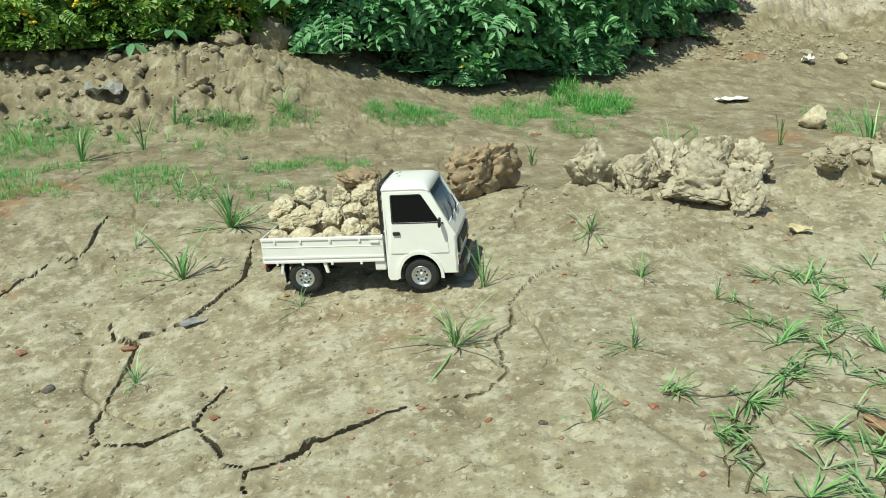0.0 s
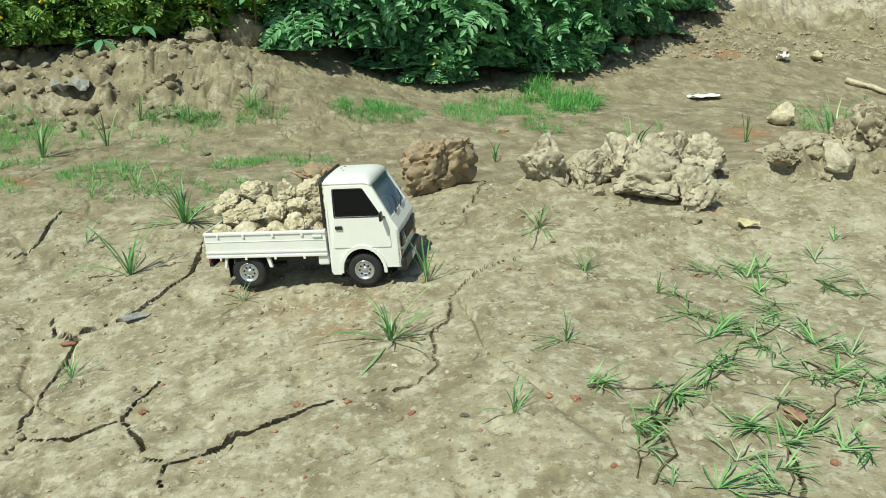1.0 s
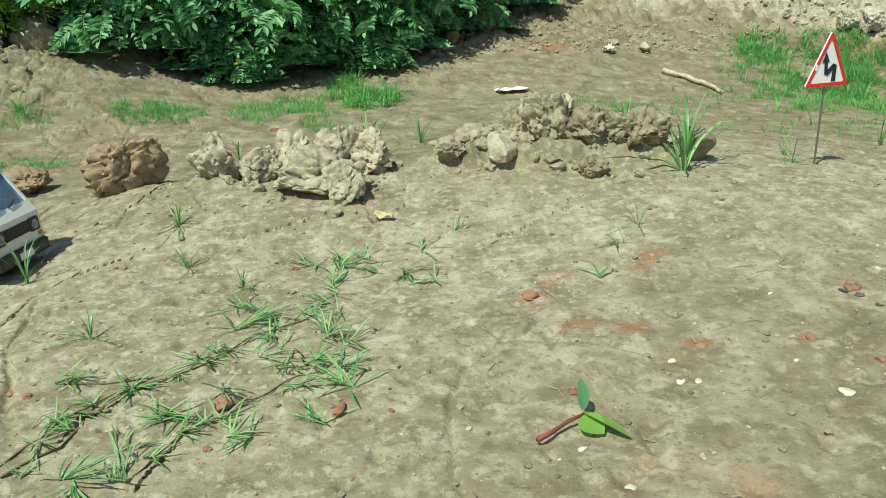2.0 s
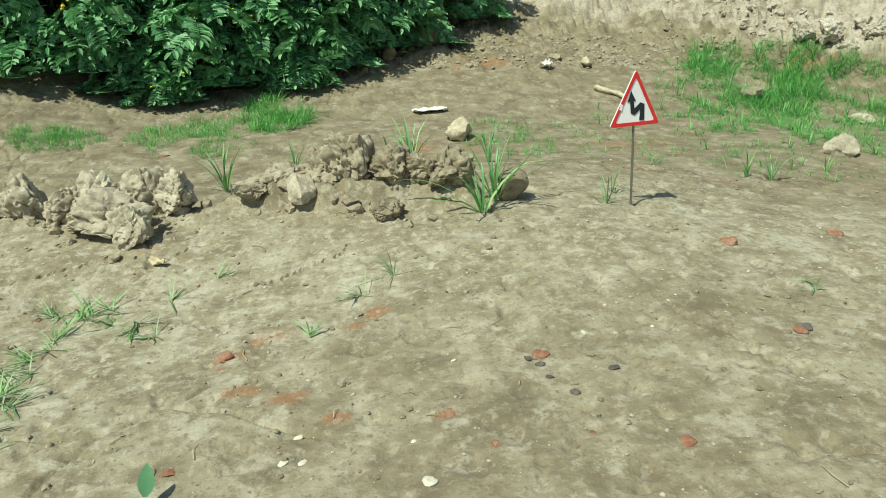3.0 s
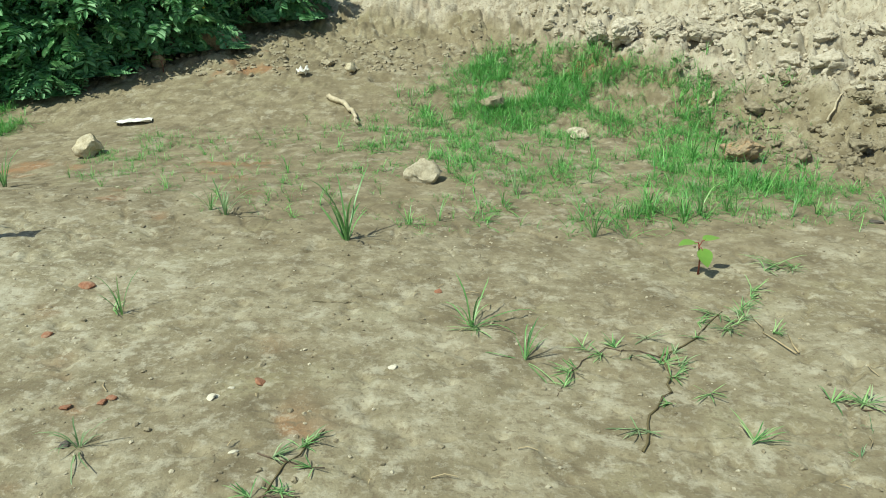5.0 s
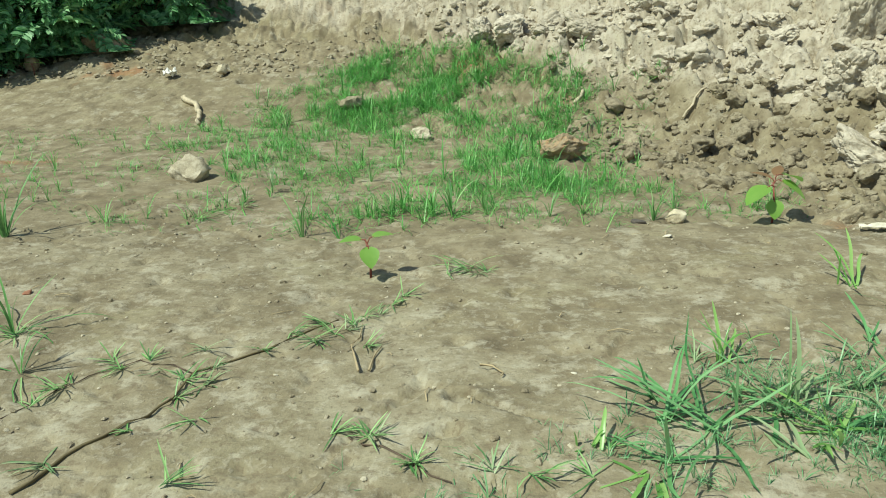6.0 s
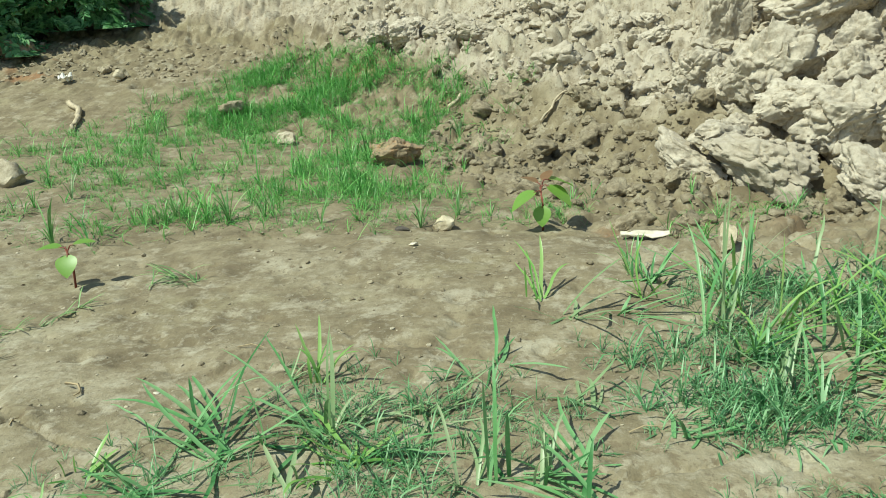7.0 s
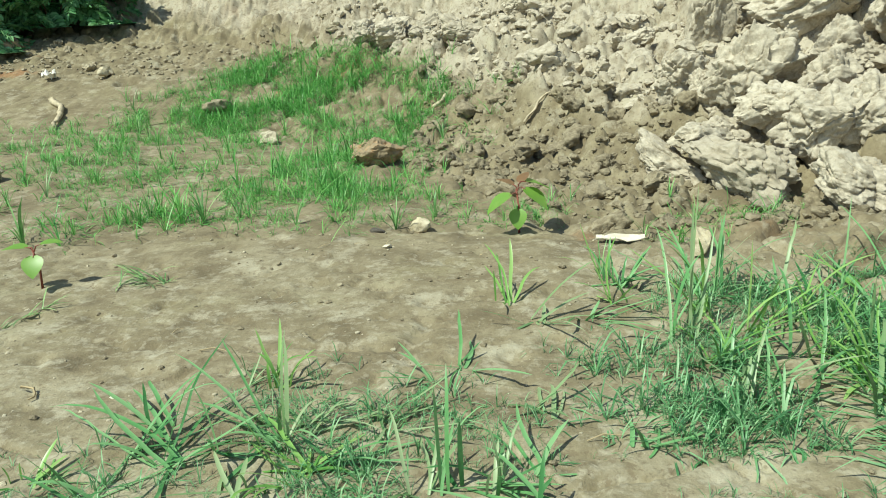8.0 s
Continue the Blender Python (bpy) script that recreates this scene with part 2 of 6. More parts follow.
def tube(points, r0, r1=None, sides=6, bm=None):
    """A tapered round rod along points."""
    bm = bm or bmesh.new()
    r1 = r0 if r1 is None else r1
    pts, rings = [Vector(p) for p in points], []
    for i, p in enumerate(pts):
        d = (pts[min(i + 1, len(pts) - 1)] - pts[max(i - 1, 0)]).normalized()
        u = d.orthogonal().normalized()
        v = d.cross(u)
        r = r0 + (r1 - r0) * i / (len(pts) - 1)
        rings.append([bm.verts.new(p + r * (math.cos(2 * math.pi * k / sides) * u + math.sin(2 * math.pi * k / sides) * v)) for k in range(sides)])
    for a, b in zip(rings, rings[1:]):
        for k in range(sides):
            j = min(range(sides), key=lambda s: (a[0].co - b[s].co).length) if k == 0 else j
            bm.faces.new((a[k], a[(k + 1) % sides], b[(k + 1 + j) % sides], b[(k + j) % sides]))
    bm.faces.new(rings[0])
    bm.faces.new(rings[-1])
    bmesh.ops.recalc_face_normals(bm, faces=bm.faces[:])
    return bm


# ---- the lie of the land ----
def lattice(ix, iy, seed):
    n = (ix * 374761393 + iy * 668265263 + seed * 974634777) & 0xFFFFFFFF
    n = ((n ^ (n >> 13)) * 1274126177) & 0xFFFFFFFF
    return ((n ^ (n >> 16)) & 0xFFFF) / 65535.0


def value_noise(x, y, seed=0):
    ix, iy = np.floor(x).astype(np.int64), np.floor(y).astype(np.int64)
    fx, fy = x - ix, y - iy
    fx, fy = fx * fx * (3 - 2 * fx), fy * fy * (3 - 2 * fy)
    a, b = lattice(ix, iy, seed), lattice(ix + 1, iy, seed)
    c, d = lattice(ix, iy + 1, seed), lattice(ix + 1, iy + 1, seed)
    return (a + (b - a) * fx) * (1 - fy) + (c + (d - c) * fx) * fy


def fbm(x, y, size, octaves=4, seed=0, gain=0.5):
    out, amp, total = 0.0, 1.0, 0.0
    for k in range(octaves):
        c, s = math.cos(0.7 * k + 0.3), math.sin(0.7 * k + 0.3)
        out = out + amp * value_noise((c * x - s * y) / size * 2**k, (s * x + c * y) / size * 2**k, seed + k)
        total += amp
        amp *= gain
    return out / total - 0.5


def cells(x, y, size, seed):
    """The gap between the nearest and the second nearest of scattered seeds: nought on the borders of the cells; and the cell's own number."""
    gx, gy = np.floor(x / size).astype(np.int64), np.floor(y / size).astype(np.int64)
    best, second, who = np.full(x.shape, 9.0), np.full(x.shape, 9.0), np.zeros(x.shape)
    for i in (-1, 0, 1):
        for j in (-1, 0, 1):
            cx, cy = gx + i, gy + j
            d = np.hypot(cx + lattice(cx, cy, seed) - x / size, cy + lattice(cx, cy, seed + 7) - y / size)
            near = d < best
            second = np.where(near, best, np.minimum(second, d))
            who = np.where(near, lattice(cx, cy, seed + 13), who)
            best = np.where(near, d, best)
    return (second - best) * size, who



def sstep(a, b, v):
    v = np.clip((v - a) / (b - a), 0.0, 1.0)
    return v * v * (3.0 - 2.0 * v)


def terrain(x, y):
    """The broad lie of the land: a low hump, the bank behind and the earth heap."""
    x, y = np.asarray(x, float), np.asarray(y, float)
    z = 0.055 * np.exp(-(((x - 1.42) / 0.5) ** 2)) * (1 - sstep(1.5, 2.2, y)) * (0.45 + 0.75 * sstep(0.5, 1.25, y))
    z = z + 0.05 * np.exp(-(((y - 1.38 - 0.12 * (1 - sstep(0.2, 0.5, x))) / 0.19) ** 2)) * sstep(0.08, 0.4, x) * (1 - sstep(1.0, 1.4, x))
    z = z - 0.17 * np.clip(0.24 - x, 0, 0.62) * (1 - 0.35 * sstep(1.1, 1.3, y)) * (1 - sstep(1.3, 1.75, y)) - 0.045 * sstep(2.1, 3.0, x)
    z = z + 0.22 * np.clip(y - 2.6, 0, 3) + 0.03 * sstep(1.9, 2.4, y) * (1 - sstep(1.4, 2.2, x))
    z = z + 0.16 * sstep(0.0, 0.5, y - 2.15 + 0.14 * x + 0.5 * sstep(0.2, 0.9, x)) * (1 - sstep(-0.3, 0.5, x))
    d = (x - 2.9) * 0.771 + (y - 3.0) * 0.638
    heap = 0.40 * np.clip(d, 0, 0.75) + 0.75 * np.clip(d - 0.75, 0, 1.4)
    back = 0.50 * np.clip(y - 3.72 + 0.12 * np.sin(3 * x), 0, 2.2) * sstep(1.2, 1.9, x)
    z = z - 0.035 * sstep(3.3, 3.7, x) * sstep(1.3, 1.6, y) * (1 - sstep(0.0, 0.3, d))
    return z + np.maximum(heap, back)

CRACKS = [
    (0.0045, 0.016, [(-0.126, 0.775), (-0.130, 0.804), (-0.126, 0.820), (-0.102, 0.821), (-0.064, 0.847), (-0.013, 0.858), (0.035, 0.874)]),
    (0.0022, 0.004, [(0.035, 0.874), (0.077, 0.882), (0.120, 0.873), (0.157, 0.906), (0.163, 0.988), (0.188, 1.016), (0.203, 1.085), (0.251, 1.156), (0.303, 1.187), (0.342, 1.186)]),
    (0.0035, 0.012, [(-0.309, 0.926), (-0.257, 0.914), (-0.200, 0.929), (-0.182, 0.990), (-0.174, 1.006)]),
    (0.003, 0.009, [(-0.200, 0.929), (-0.178, 0.883), (-0.155, 0.841), (-0.130, 0.824)]),
    (0.004, 0.012, [(-0.323, 1.191), (-0.263, 1.211), (-0.218, 1.251), (-0.181, 1.317), (-0.176, 1.476)]),
    (0.004, 0.012, [(-0.502, 1.436), (-0.469, 1.487), (-0.464, 1.587), (-0.461, 1.620)]),
]

SIDE_CRACKS = [
    (0.005, 0.012, [(-0.562, 1.349), (-0.542, 1.420), (-0.501, 1.465)]),
    (0.003, 0.009, [(-0.376, 1.251), (-0.358, 1.207), (-0.319, 1.171), (-0.329, 1.079), (-0.328, 0.981), (-0.309, 0.926)]),
    (0.003, 0.005, [(0.274, 1.383), (0.297, 1.416), (0.379, 1.626)]),
    (0.003, 0.003, [(0.476, 1.196), (0.545, 1.222), (0.620, 1.257)]),
    (0.003, 0.008, [(0.336, 0.675), (0.349, 0.726), (0.389, 0.768)]),
    (0.0035, 0.01, [(0.412, 0.597), (0.438, 0.642), (0.445, 0.668)]),
    (0.003, 0.0025, [(1.033, 1.203), (1.002, 1.158), (0.912, 1.114), (0.859, 1.085)]),
    (0.003, 0.0025, [(0.628, 1.210), (0.698, 1.215), (0.760, 1.254)]),
    (0.003, 0.0025, [(2.227, 1.074), (2.295, 1.078), (2.323, 1.110)]),
]

TUFTS_WEST = [
    (-0.222, 1.541, 0.092, 26, 1.0),
    (-0.281, 1.357, 0.092, 14, 0.8),
    (0.111, 0.994, 0.068, 20, 0.9),
    (0.179, 1.151, 0.063, 7, 0.5),
    (-0.088, 1.200, 0.038, 14, 1.5),
    (0.314, 0.919, 0.037, 14, 1.0),
    (0.406, 1.122, 0.036, 12, 0.8),
    (-0.300, 1.081, 0.045, 16, 1.6),
    (-0.622, 2.039, 0.095, 14, 0.6),
    (-0.500, 2.141, 0.089, 6, 0.3),
    (-0.320, 2.291, 0.068, 10, 0.6),
    (-0.162, 2.344, 0.078, 16, 0.9),
    (0.487, 1.049, 0.039, 5, 0.4),
    (0.214, 0.770, 0.037, 9, 0.9),
    (0.380, 1.275, 0.054, 16, 1.4),
    (0.447, 1.908, 0.065, 6, 0.5),
    (-0.385, 1.499, 0.045, 6, 0.7),
    (-0.450, 2.307, 0.078, 7, 0.5),
]

TUFTS_MIDDLE = [
    (0.907, 1.977, 0.078, 11, 0.4),
    (1.154, 2.006, 0.090, 3, 0.3),
    (1.378, 1.762, 0.099, 9, 0.3),
    (1.261, 1.254, 0.124, 10, 1.0),
    (1.499, 1.281, 0.068, 8, 0.8),
    (1.082, 1.055, 0.042, 9, 1.3),
    (0.753, 1.787, 0.113, 14, 0.6),
    (1.185, 1.700, 0.117, 13, 0.4),
    (1.293, 1.309, 0.119, 14, 0.8),
    (1.541, 1.366, 0.069, 4, 0.3),
    (1.979, 1.529, 0.076, 12, 0.7),
    (2.259, 1.373, 0.132, 12, 0.6),
    (1.955, 1.029, 0.063, 6, 0.5),
    (1.661, 0.883, 0.030, 5, 0.9),
    (1.938, 1.565, 0.064, 9, 0.5),
    (2.491, 1.009, 0.071, 9, 1.4),
    (2.040, 0.690, 0.039, 14, 1.6),
    (2.561, 0.906, 0.055, 8, 1.5),
]

# strap-leaved tufts: place, leaf length, leaves, how flat they lie, heading of the longest leaves
STRAPS = [
    (3.29, 0.79, 0.125, 13, 1.15, 150), (3.37, 0.83, 0.115, 12, 0.95, 170), (3.375, 0.835, 0.085, 5, 0.15, 90), (3.34, 0.93, 0.060, 8, 0.4, 60), (3.49, 0.94, 0.060, 6, 1.3, 180),
    (3.52, 0.97, 0.075, 7, 1.25, 20), (3.60, 1.08, 0.085, 9, 1.15, 0), (3.565, 1.14, 0.085, 7, 0.45, 70), (3.69, 1.22, 0.050, 5, 0.3, 80), (3.74, 1.03, 0.115, 7, 0.45, 110),
    (3.765, 1.035, 0.140, 10, 0.5, 60), (3.775, 0.97, 0.11, 8, 0.55, 50), (3.83, 1.16, 0.110, 9, 0.6, 40), (3.52, 0.76, 0.085, 6, 0.25, 90), (3.56, 0.76, 0.060, 5, 0.2, 90),
    (3.18, 0.77, 0.035, 7, 0.7, 90), (3.86, 0.99, 0.150, 8, 0.9, -30), (3.93, 1.08, 0.120, 10, 0.8, 30), (3.92, 0.96, 0.130, 8, 0.9, -20), (3.83, 1.05, 0.110, 10, 0.7, 20),
    (3.66, 1.10, 0.080, 9, 1.1, 10), (3.42, 0.80, 0.080, 10, 1.2, 0), (3.46, 0.86, 0.075, 9, 1.3, 30), (3.70, 1.14, 0.095, 8, 0.7, 120), (4.00, 1.02, 0.12, 10, 0.8, 60),
    (3.245, 0.74, 0.075, 10, 1.1, 200), (3.60, 0.88, 0.055, 8, 1.2, 40), (3.79, 1.10, 0.10, 9, 0.8, 160), (4.02, 1.15, 0.12, 9, 0.7, 80), (3.68, 0.82, 0.05, 7, 1.2, 10),
]

TUFTS_EAST = [
    (2.755, 1.447, 0.080, 8, 0.4), (3.016, 1.585, 0.068, 12, 0.5), (3.382, 1.504, 0.065, 10, 0.5), (3.789, 1.473, 0.045, 6, 0.4), (3.957, 1.788, 0.049, 6, 0.4),
    (3.691, 1.237, 0.040, 6, 0.4), (2.90, 1.62, 0.060, 9, 0.6), (2.82, 1.85, 0.060, 9, 0.6), (3.08, 1.60, 0.055, 10, 0.5), (3.20, 1.54, 0.050, 10, 0.6),
    (2.62, 1.75, 0.060, 9, 0.6), (3.44, 1.60, 0.055, 9, 0.5), (3.40, 2.35, 0.060, 9, 0.5), (3.48, 2.60, 0.060, 8, 0.5), (3.30, 2.75, 0.060, 9, 0.6),
    (2.45, 2.55, 0.060, 9, 0.6), (2.33, 2.78, 0.065, 9, 0.5), (2.48, 2.95, 0.060, 9, 0.6), (2.65, 3.25, 0.06, 8, 0.4), (3.88, 1.52, 0.05, 8, 0.6), (3.99, 1.50, 0.05, 8, 0.6),
]

# grassed ground: outline, clumps to the square metre, leaf length
TURF_DENSE = [
    ([(2.31, 2.80), (2.42, 3.04), (2.61, 3.33), (2.85, 3.25), (3.06, 3.12), (3.25, 2.90), (3.46, 2.65), (3.42, 2.45), (3.33, 2.27), (3.36, 1.81), (3.28, 1.53), (3.16, 1.53), (3.05, 1.58), (2.96, 1.87), (3.03, 2.17), (2.99, 2.62), (2.77, 2.60), (2.56, 2.51)], 7500, 0.050),
    ([(2.31, 2.80), (2.61, 3.33), (3.06, 3.12), (3.25, 2.90), (3.05, 2.60), (2.70, 2.62)], 3500, 0.050),
]
TURF_THIN = [
    ([(2.17, 2.29), (2.18, 2.74), (2.31, 2.80), (2.56, 2.51), (2.77, 2.60), (2.99, 2.62), (3.03, 2.17), (2.96, 1.87), (3.05, 1.58), (2.93, 1.52), (2.79, 1.48), (2.60, 1.47), (2.45, 1.75)], 5200, 0.038),
    ([(3.28, 1.53), (3.36, 1.81), (3.46, 1.79), (3.47, 1.54), (3.27, 1.44)], 3500, 0.036),
    ([(3.33, 2.27), (3.42, 2.45), (3.52, 2.70), (3.62, 2.60), (3.50, 2.20), (3.42, 1.85)], 2200, 0.038),
    ([(3.53, 1.56), (3.67, 1.58), (3.68, 1.68), (3.53, 1.64)], 5000, 0.028),
    ([(3.77, 1.39), (3.97, 1.33), (4.07, 1.60), (3.88, 1.62)], 4000, 0.042),
    ([(1.54, 2.52), (2.28, 2.67), (2.48, 1.92), (2.10, 1.56), (1.72, 1.71)], 1500, 0.030),
    ([(-0.95, 1.70), (-0.95, 2.35), (-0.45, 2.32), (-0.10, 2.38), (-0.15, 1.95), (0.10, 1.78), (-0.10, 1.62), (-0.60, 1.60)], 1500, 0.034),
    ([(2.10, 1.56), (2.48, 1.92), (2.60, 1.50), (2.30, 1.45)], 1500, 0.032),
]
MAT_DENSE = [
    ([(3.67, 1.05), (3.76, 1.16), (3.94, 1.25), (4.15, 1.22), (4.10, 0.95), (3.90, 0.72), (3.72, 0.72), (3.70, 0.80), (3.75, 0.86), (3.68, 0.92)], 34000, 0.030),
    ([(3.20, 0.77), (3.27, 0.80), (3.32, 0.88), (3.34, 0.94), (3.38, 0.92), (3.43, 0.87), (3.50, 0.90), (3.62, 0.94), (3.64, 0.90), (3.58, 0.86), (3.56, 0.70), (3.16, 0.72)], 23000, 0.027),
    ([(3.56, 0.70), (3.58, 0.80), (3.68, 0.79), (3.72, 0.70)], 6000, 0.022),
    ([(2.95, 0.70), (3.18, 0.74), (3.16, 0.66), (3.00, 0.64)], 9000, 0.022),
]

GRASS_BACK = [
    (0.200, 2.369, 0.125, 0.095, 150, 0.028),
    (0.616, 2.422, 0.202, 0.236, 300, 0.032),
    (0.827, 2.627, 0.109, 0.185, 130, 0.060),
    (-0.087, 1.937, 0.129, 0.079, 110, 0.025),
    (-0.807, 2.246, 0.136, 0.181, 170, 0.028),
    (-0.594, 1.869, 0.192, 0.155, 150, 0.030),
    (1.522, 2.151, 0.114, 0.272, 60, 0.035),
    (-0.254, 2.319, 0.181, 0.045, 90, 0.032),
]

SPROUTS = [
    (0.506, 0.913, 0.0340),
    (0.527, 0.857, 0.0300),
    (0.568, 0.915, 0.0360),
    (0.593, 0.857, 0.0340),
    (0.610, 0.901, 0.0300),
    (0.576, 0.787, 0.0360),
    (0.596, 0.731, 0.0340),
    (0.551, 0.768, 0.0300),
    (0.521, 0.803, 0.0360),
    (0.476, 0.840, 0.0340),
    (0.453, 0.819, 0.0300),
    (0.607, 0.958, 0.0360),
    (0.616, 0.821, 0.0340),
    (0.484, 0.690, 0.0300),
    (0.431, 0.701, 0.0360),
    (0.383, 0.770, 0.0340),
    (0.401, 0.633, 0.0300),
    (0.364, 0.611, 0.0360),
    (0.570, 0.668, 0.0340),
    (0.502, 0.646, 0.0300),
    (0.575, 1.089, 0.0360),
    (0.624, 1.083, 0.0340),
    (0.669, 1.041, 0.0300),
    (0.712, 1.005, 0.0360),
    (0.739, 0.975, 0.0340),
    (0.609, 0.997, 0.0300),
    (0.324, 0.722, 0.0219),
    (0.361, 0.626, 0.0308),
    (0.396, 0.661, 0.0287),
    (0.389, 0.768, 0.0256),
    (0.425, 0.704, 0.0328),
    (0.447, 0.818, 0.0398),
    (0.479, 0.735, 0.0336),
    (0.496, 0.656, 0.0308),
    (0.493, 0.898, 0.0357),
    (0.519, 0.926, 0.0368),
    (0.533, 0.840, 0.0305),
    (0.539, 0.782, 0.0317),
    (0.565, 0.670, 0.0255),
    (0.591, 0.942, 0.0297),
    (0.595, 0.840, 0.0339),
    (0.602, 0.759, 0.0340),
    (0.618, 1.012, 0.0315),
    (0.658, 1.085, 0.0336),
    (0.716, 1.024, 0.0441),
    (0.591, 1.082, 0.0336),
    (0.449, 0.672, 0.0258),
    (0.601, 0.716, 0.0358),
    (0.396, 0.609, 0.0323),
    (0.561, 0.726, 0.0239),
    (0.487, 0.958, 0.0351),
    (0.636, 1.070, 0.0539),
    (0.751, 1.096, 0.0383),
    (0.314, 0.810, 0.0317),
]

SPROUTS_EAST = [
    (2.877, 1.003, 0.0340),
    (2.895, 1.024, 0.0280),
    (2.912, 1.051, 0.0300),
    (2.928, 1.073, 0.0340),
    (2.943, 1.103, 0.0280),
    (2.957, 1.128, 0.0300),
    (2.974, 1.147, 0.0340),
    (2.944, 0.989, 0.0280),
    (2.749, 0.975, 0.0300),
    (3.028, 1.246, 0.0340),
    (3.055, 1.253, 0.0280),
    (3.084, 1.256, 0.0300),
    (3.071, 1.239, 0.0340),
    (2.619, 0.876, 0.0311),
    (2.649, 0.946, 0.0325),
    (2.691, 0.949, 0.0286),
    (2.779, 0.899, 0.0331),
    (2.790, 0.818, 0.0367),
    (2.808, 0.716, 0.0381),
    (2.876, 1.003, 0.0353),
    (2.912, 1.036, 0.0289),
    (3.019, 0.743, 0.0314),
    (2.942, 0.801, 0.0340),
    (2.971, 0.791, 0.0336),
    (3.089, 0.741, 0.0361),
    (3.128, 0.723, 0.0356),
    (3.171, 0.723, 0.0356),
    (2.498, 0.993, 0.0482),
    (3.314, 0.937, 0.0398),
    (3.337, 0.871, 0.0376),
    (3.197, 0.773, 0.0327),
    (1.665, 0.906, 0.0241),
    (2.297, 0.701, 0.0402),
    (1.944, 1.037, 0.0427),
    (0.958, 0.913, 0.0361),
    (0.817, 1.148, 0.0343),
    (1.024, 1.008, 0.0423),
    (3.049, 1.263, 0.0593),
]

BRICK_CHIPS = [
    (-0.179, 0.939, 0.0070),
    (0.143, 0.986, 0.0089),
    (-0.002, 0.881, 0.0060),
    (0.117, 0.813, 0.0052),
    (-0.477, 1.188, 0.0096),
    (0.481, 0.712, 0.0141),
    (0.282, 0.779, 0.0054),
    (-0.327, 1.168, 0.0115),
    (0.823, 0.645, 0.0081),
    (0.480, 0.721, 0.0101),
    (0.592, 0.672, 0.0102),
    (1.235, 0.771, 0.0088),
    (1.564, 0.768, 0.0114),
    (1.107, 0.678, 0.0081),
    (0.853, 0.879, 0.0128),
    (1.244, 0.618, 0.0047),
    (1.328, 0.577, 0.0095),
    (1.631, 1.068, 0.0134),
    (1.561, 0.763, 0.0077),
    (2.033, 0.795, 0.0079),
    (1.874, 0.959, 0.0102),
    (1.229, 0.773, 0.0099),
    (1.628, 1.066, 0.0155),
    (1.859, 1.128, 0.0147),
    (1.986, 0.774, 0.0088),
    (2.211, 0.833, 0.0096),
    (2.440, 1.129, 0.0087),
    (2.026, 0.786, 0.0082),
    (0.535, 2.197, 0.0210),
]

PALE_CHIPS = [
    (0.947, 0.684, 0.0057),
    (0.964, 0.684, 0.0038),
    (1.072, 0.575, 0.0088),
    (0.817, 0.501, 0.0059),
    (0.795, 0.554, 0.0042),
    (0.772, 0.548, 0.0025),
    (0.953, 0.638, 0.0063),
    (0.933, 0.640, 0.0058),
    (2.161, 0.805, 0.0084),
    (2.158, 0.796, 0.0084),
    (2.379, 0.876, 0.0072),
    (2.217, 0.678, 0.0058),
    (2.177, 0.818, 0.0043),
    (3.383, 1.394, 0.0115),
    (3.179, 0.915, 0.0037),
    (1.064, 0.641, 0.0031),
    (1.129, 0.786, 0.0035),
    (0.685, 1.286, 0.0062),
    (0.167, 0.786, 0.0029),
    (0.110, 0.926, 0.0045),
    (1.391, 0.815, 0.0035),
]

DARK_CHIPS = [
    (0.167, 0.786, 0.0052),
    (0.178, 0.728, 0.0032),
    (-0.246, 2.028, 0.0129),
    (1.227, 0.753, 0.0060),
    (1.230, 0.723, 0.0052),
    (1.246, 0.684, 0.0063),
    (1.193, 0.689, 0.0031),
    (1.576, 0.774, 0.0085),
    (1.217, 0.768, 0.0068),
    (1.306, 0.722, 0.0071),
    (1.577, 0.780, 0.0098),
    (2.022, 0.694, 0.0076),
    (1.250, 1.084, 0.0105),
    (-0.419, 1.105, 0.0102),
    (3.353, 1.489, 0.0135),
]

RUNNERS = [
    ([(0.302, 0.631), (0.336, 0.675), (0.349, 0.726), (0.389, 0.768), (0.448, 0.805), (0.507, 0.862), (0.582, 0.908)], 0.0022),
    ([(0.410, 0.606), (0.449, 0.672), (0.527, 0.723), (0.606, 0.779)], 0.0018),
    ([(0.552, 0.820), (0.580, 0.746)], 0.0018),
    ([(2.677, 0.697), (2.698, 0.771), (2.741, 0.826), (2.757, 0.925), (2.811, 0.963), (2.891, 1.072)], 0.003),
    ([(2.759, 0.918), (2.681, 0.948), (2.619, 0.876), (2.594, 0.815)], 0.0016),
    ([(2.935, 0.809), (2.990, 0.770), (3.055, 0.718)], 0.002),
    ([(2.262, 0.589), (2.281, 0.658), (2.311, 0.725)], 0.0025),
    ([(2.240, 0.673), (2.284, 0.659), (2.322, 0.650)], 0.0018),
    ([(2.232, 0.597), (2.265, 0.600), (2.304, 0.602)], 0.0018),
    ([(0.291, 0.645), (0.331, 0.720), (0.403, 0.796)], 0.0018),
    ([(0.300, 0.806), (0.350, 0.792), (0.397, 0.797)], 0.0018),
    ([(0.483, 1.040), (0.510, 0.992)], 0.0018),
    ([(0.477, 0.968), (0.515, 0.928), (0.562, 0.896)], 0.0015),
]

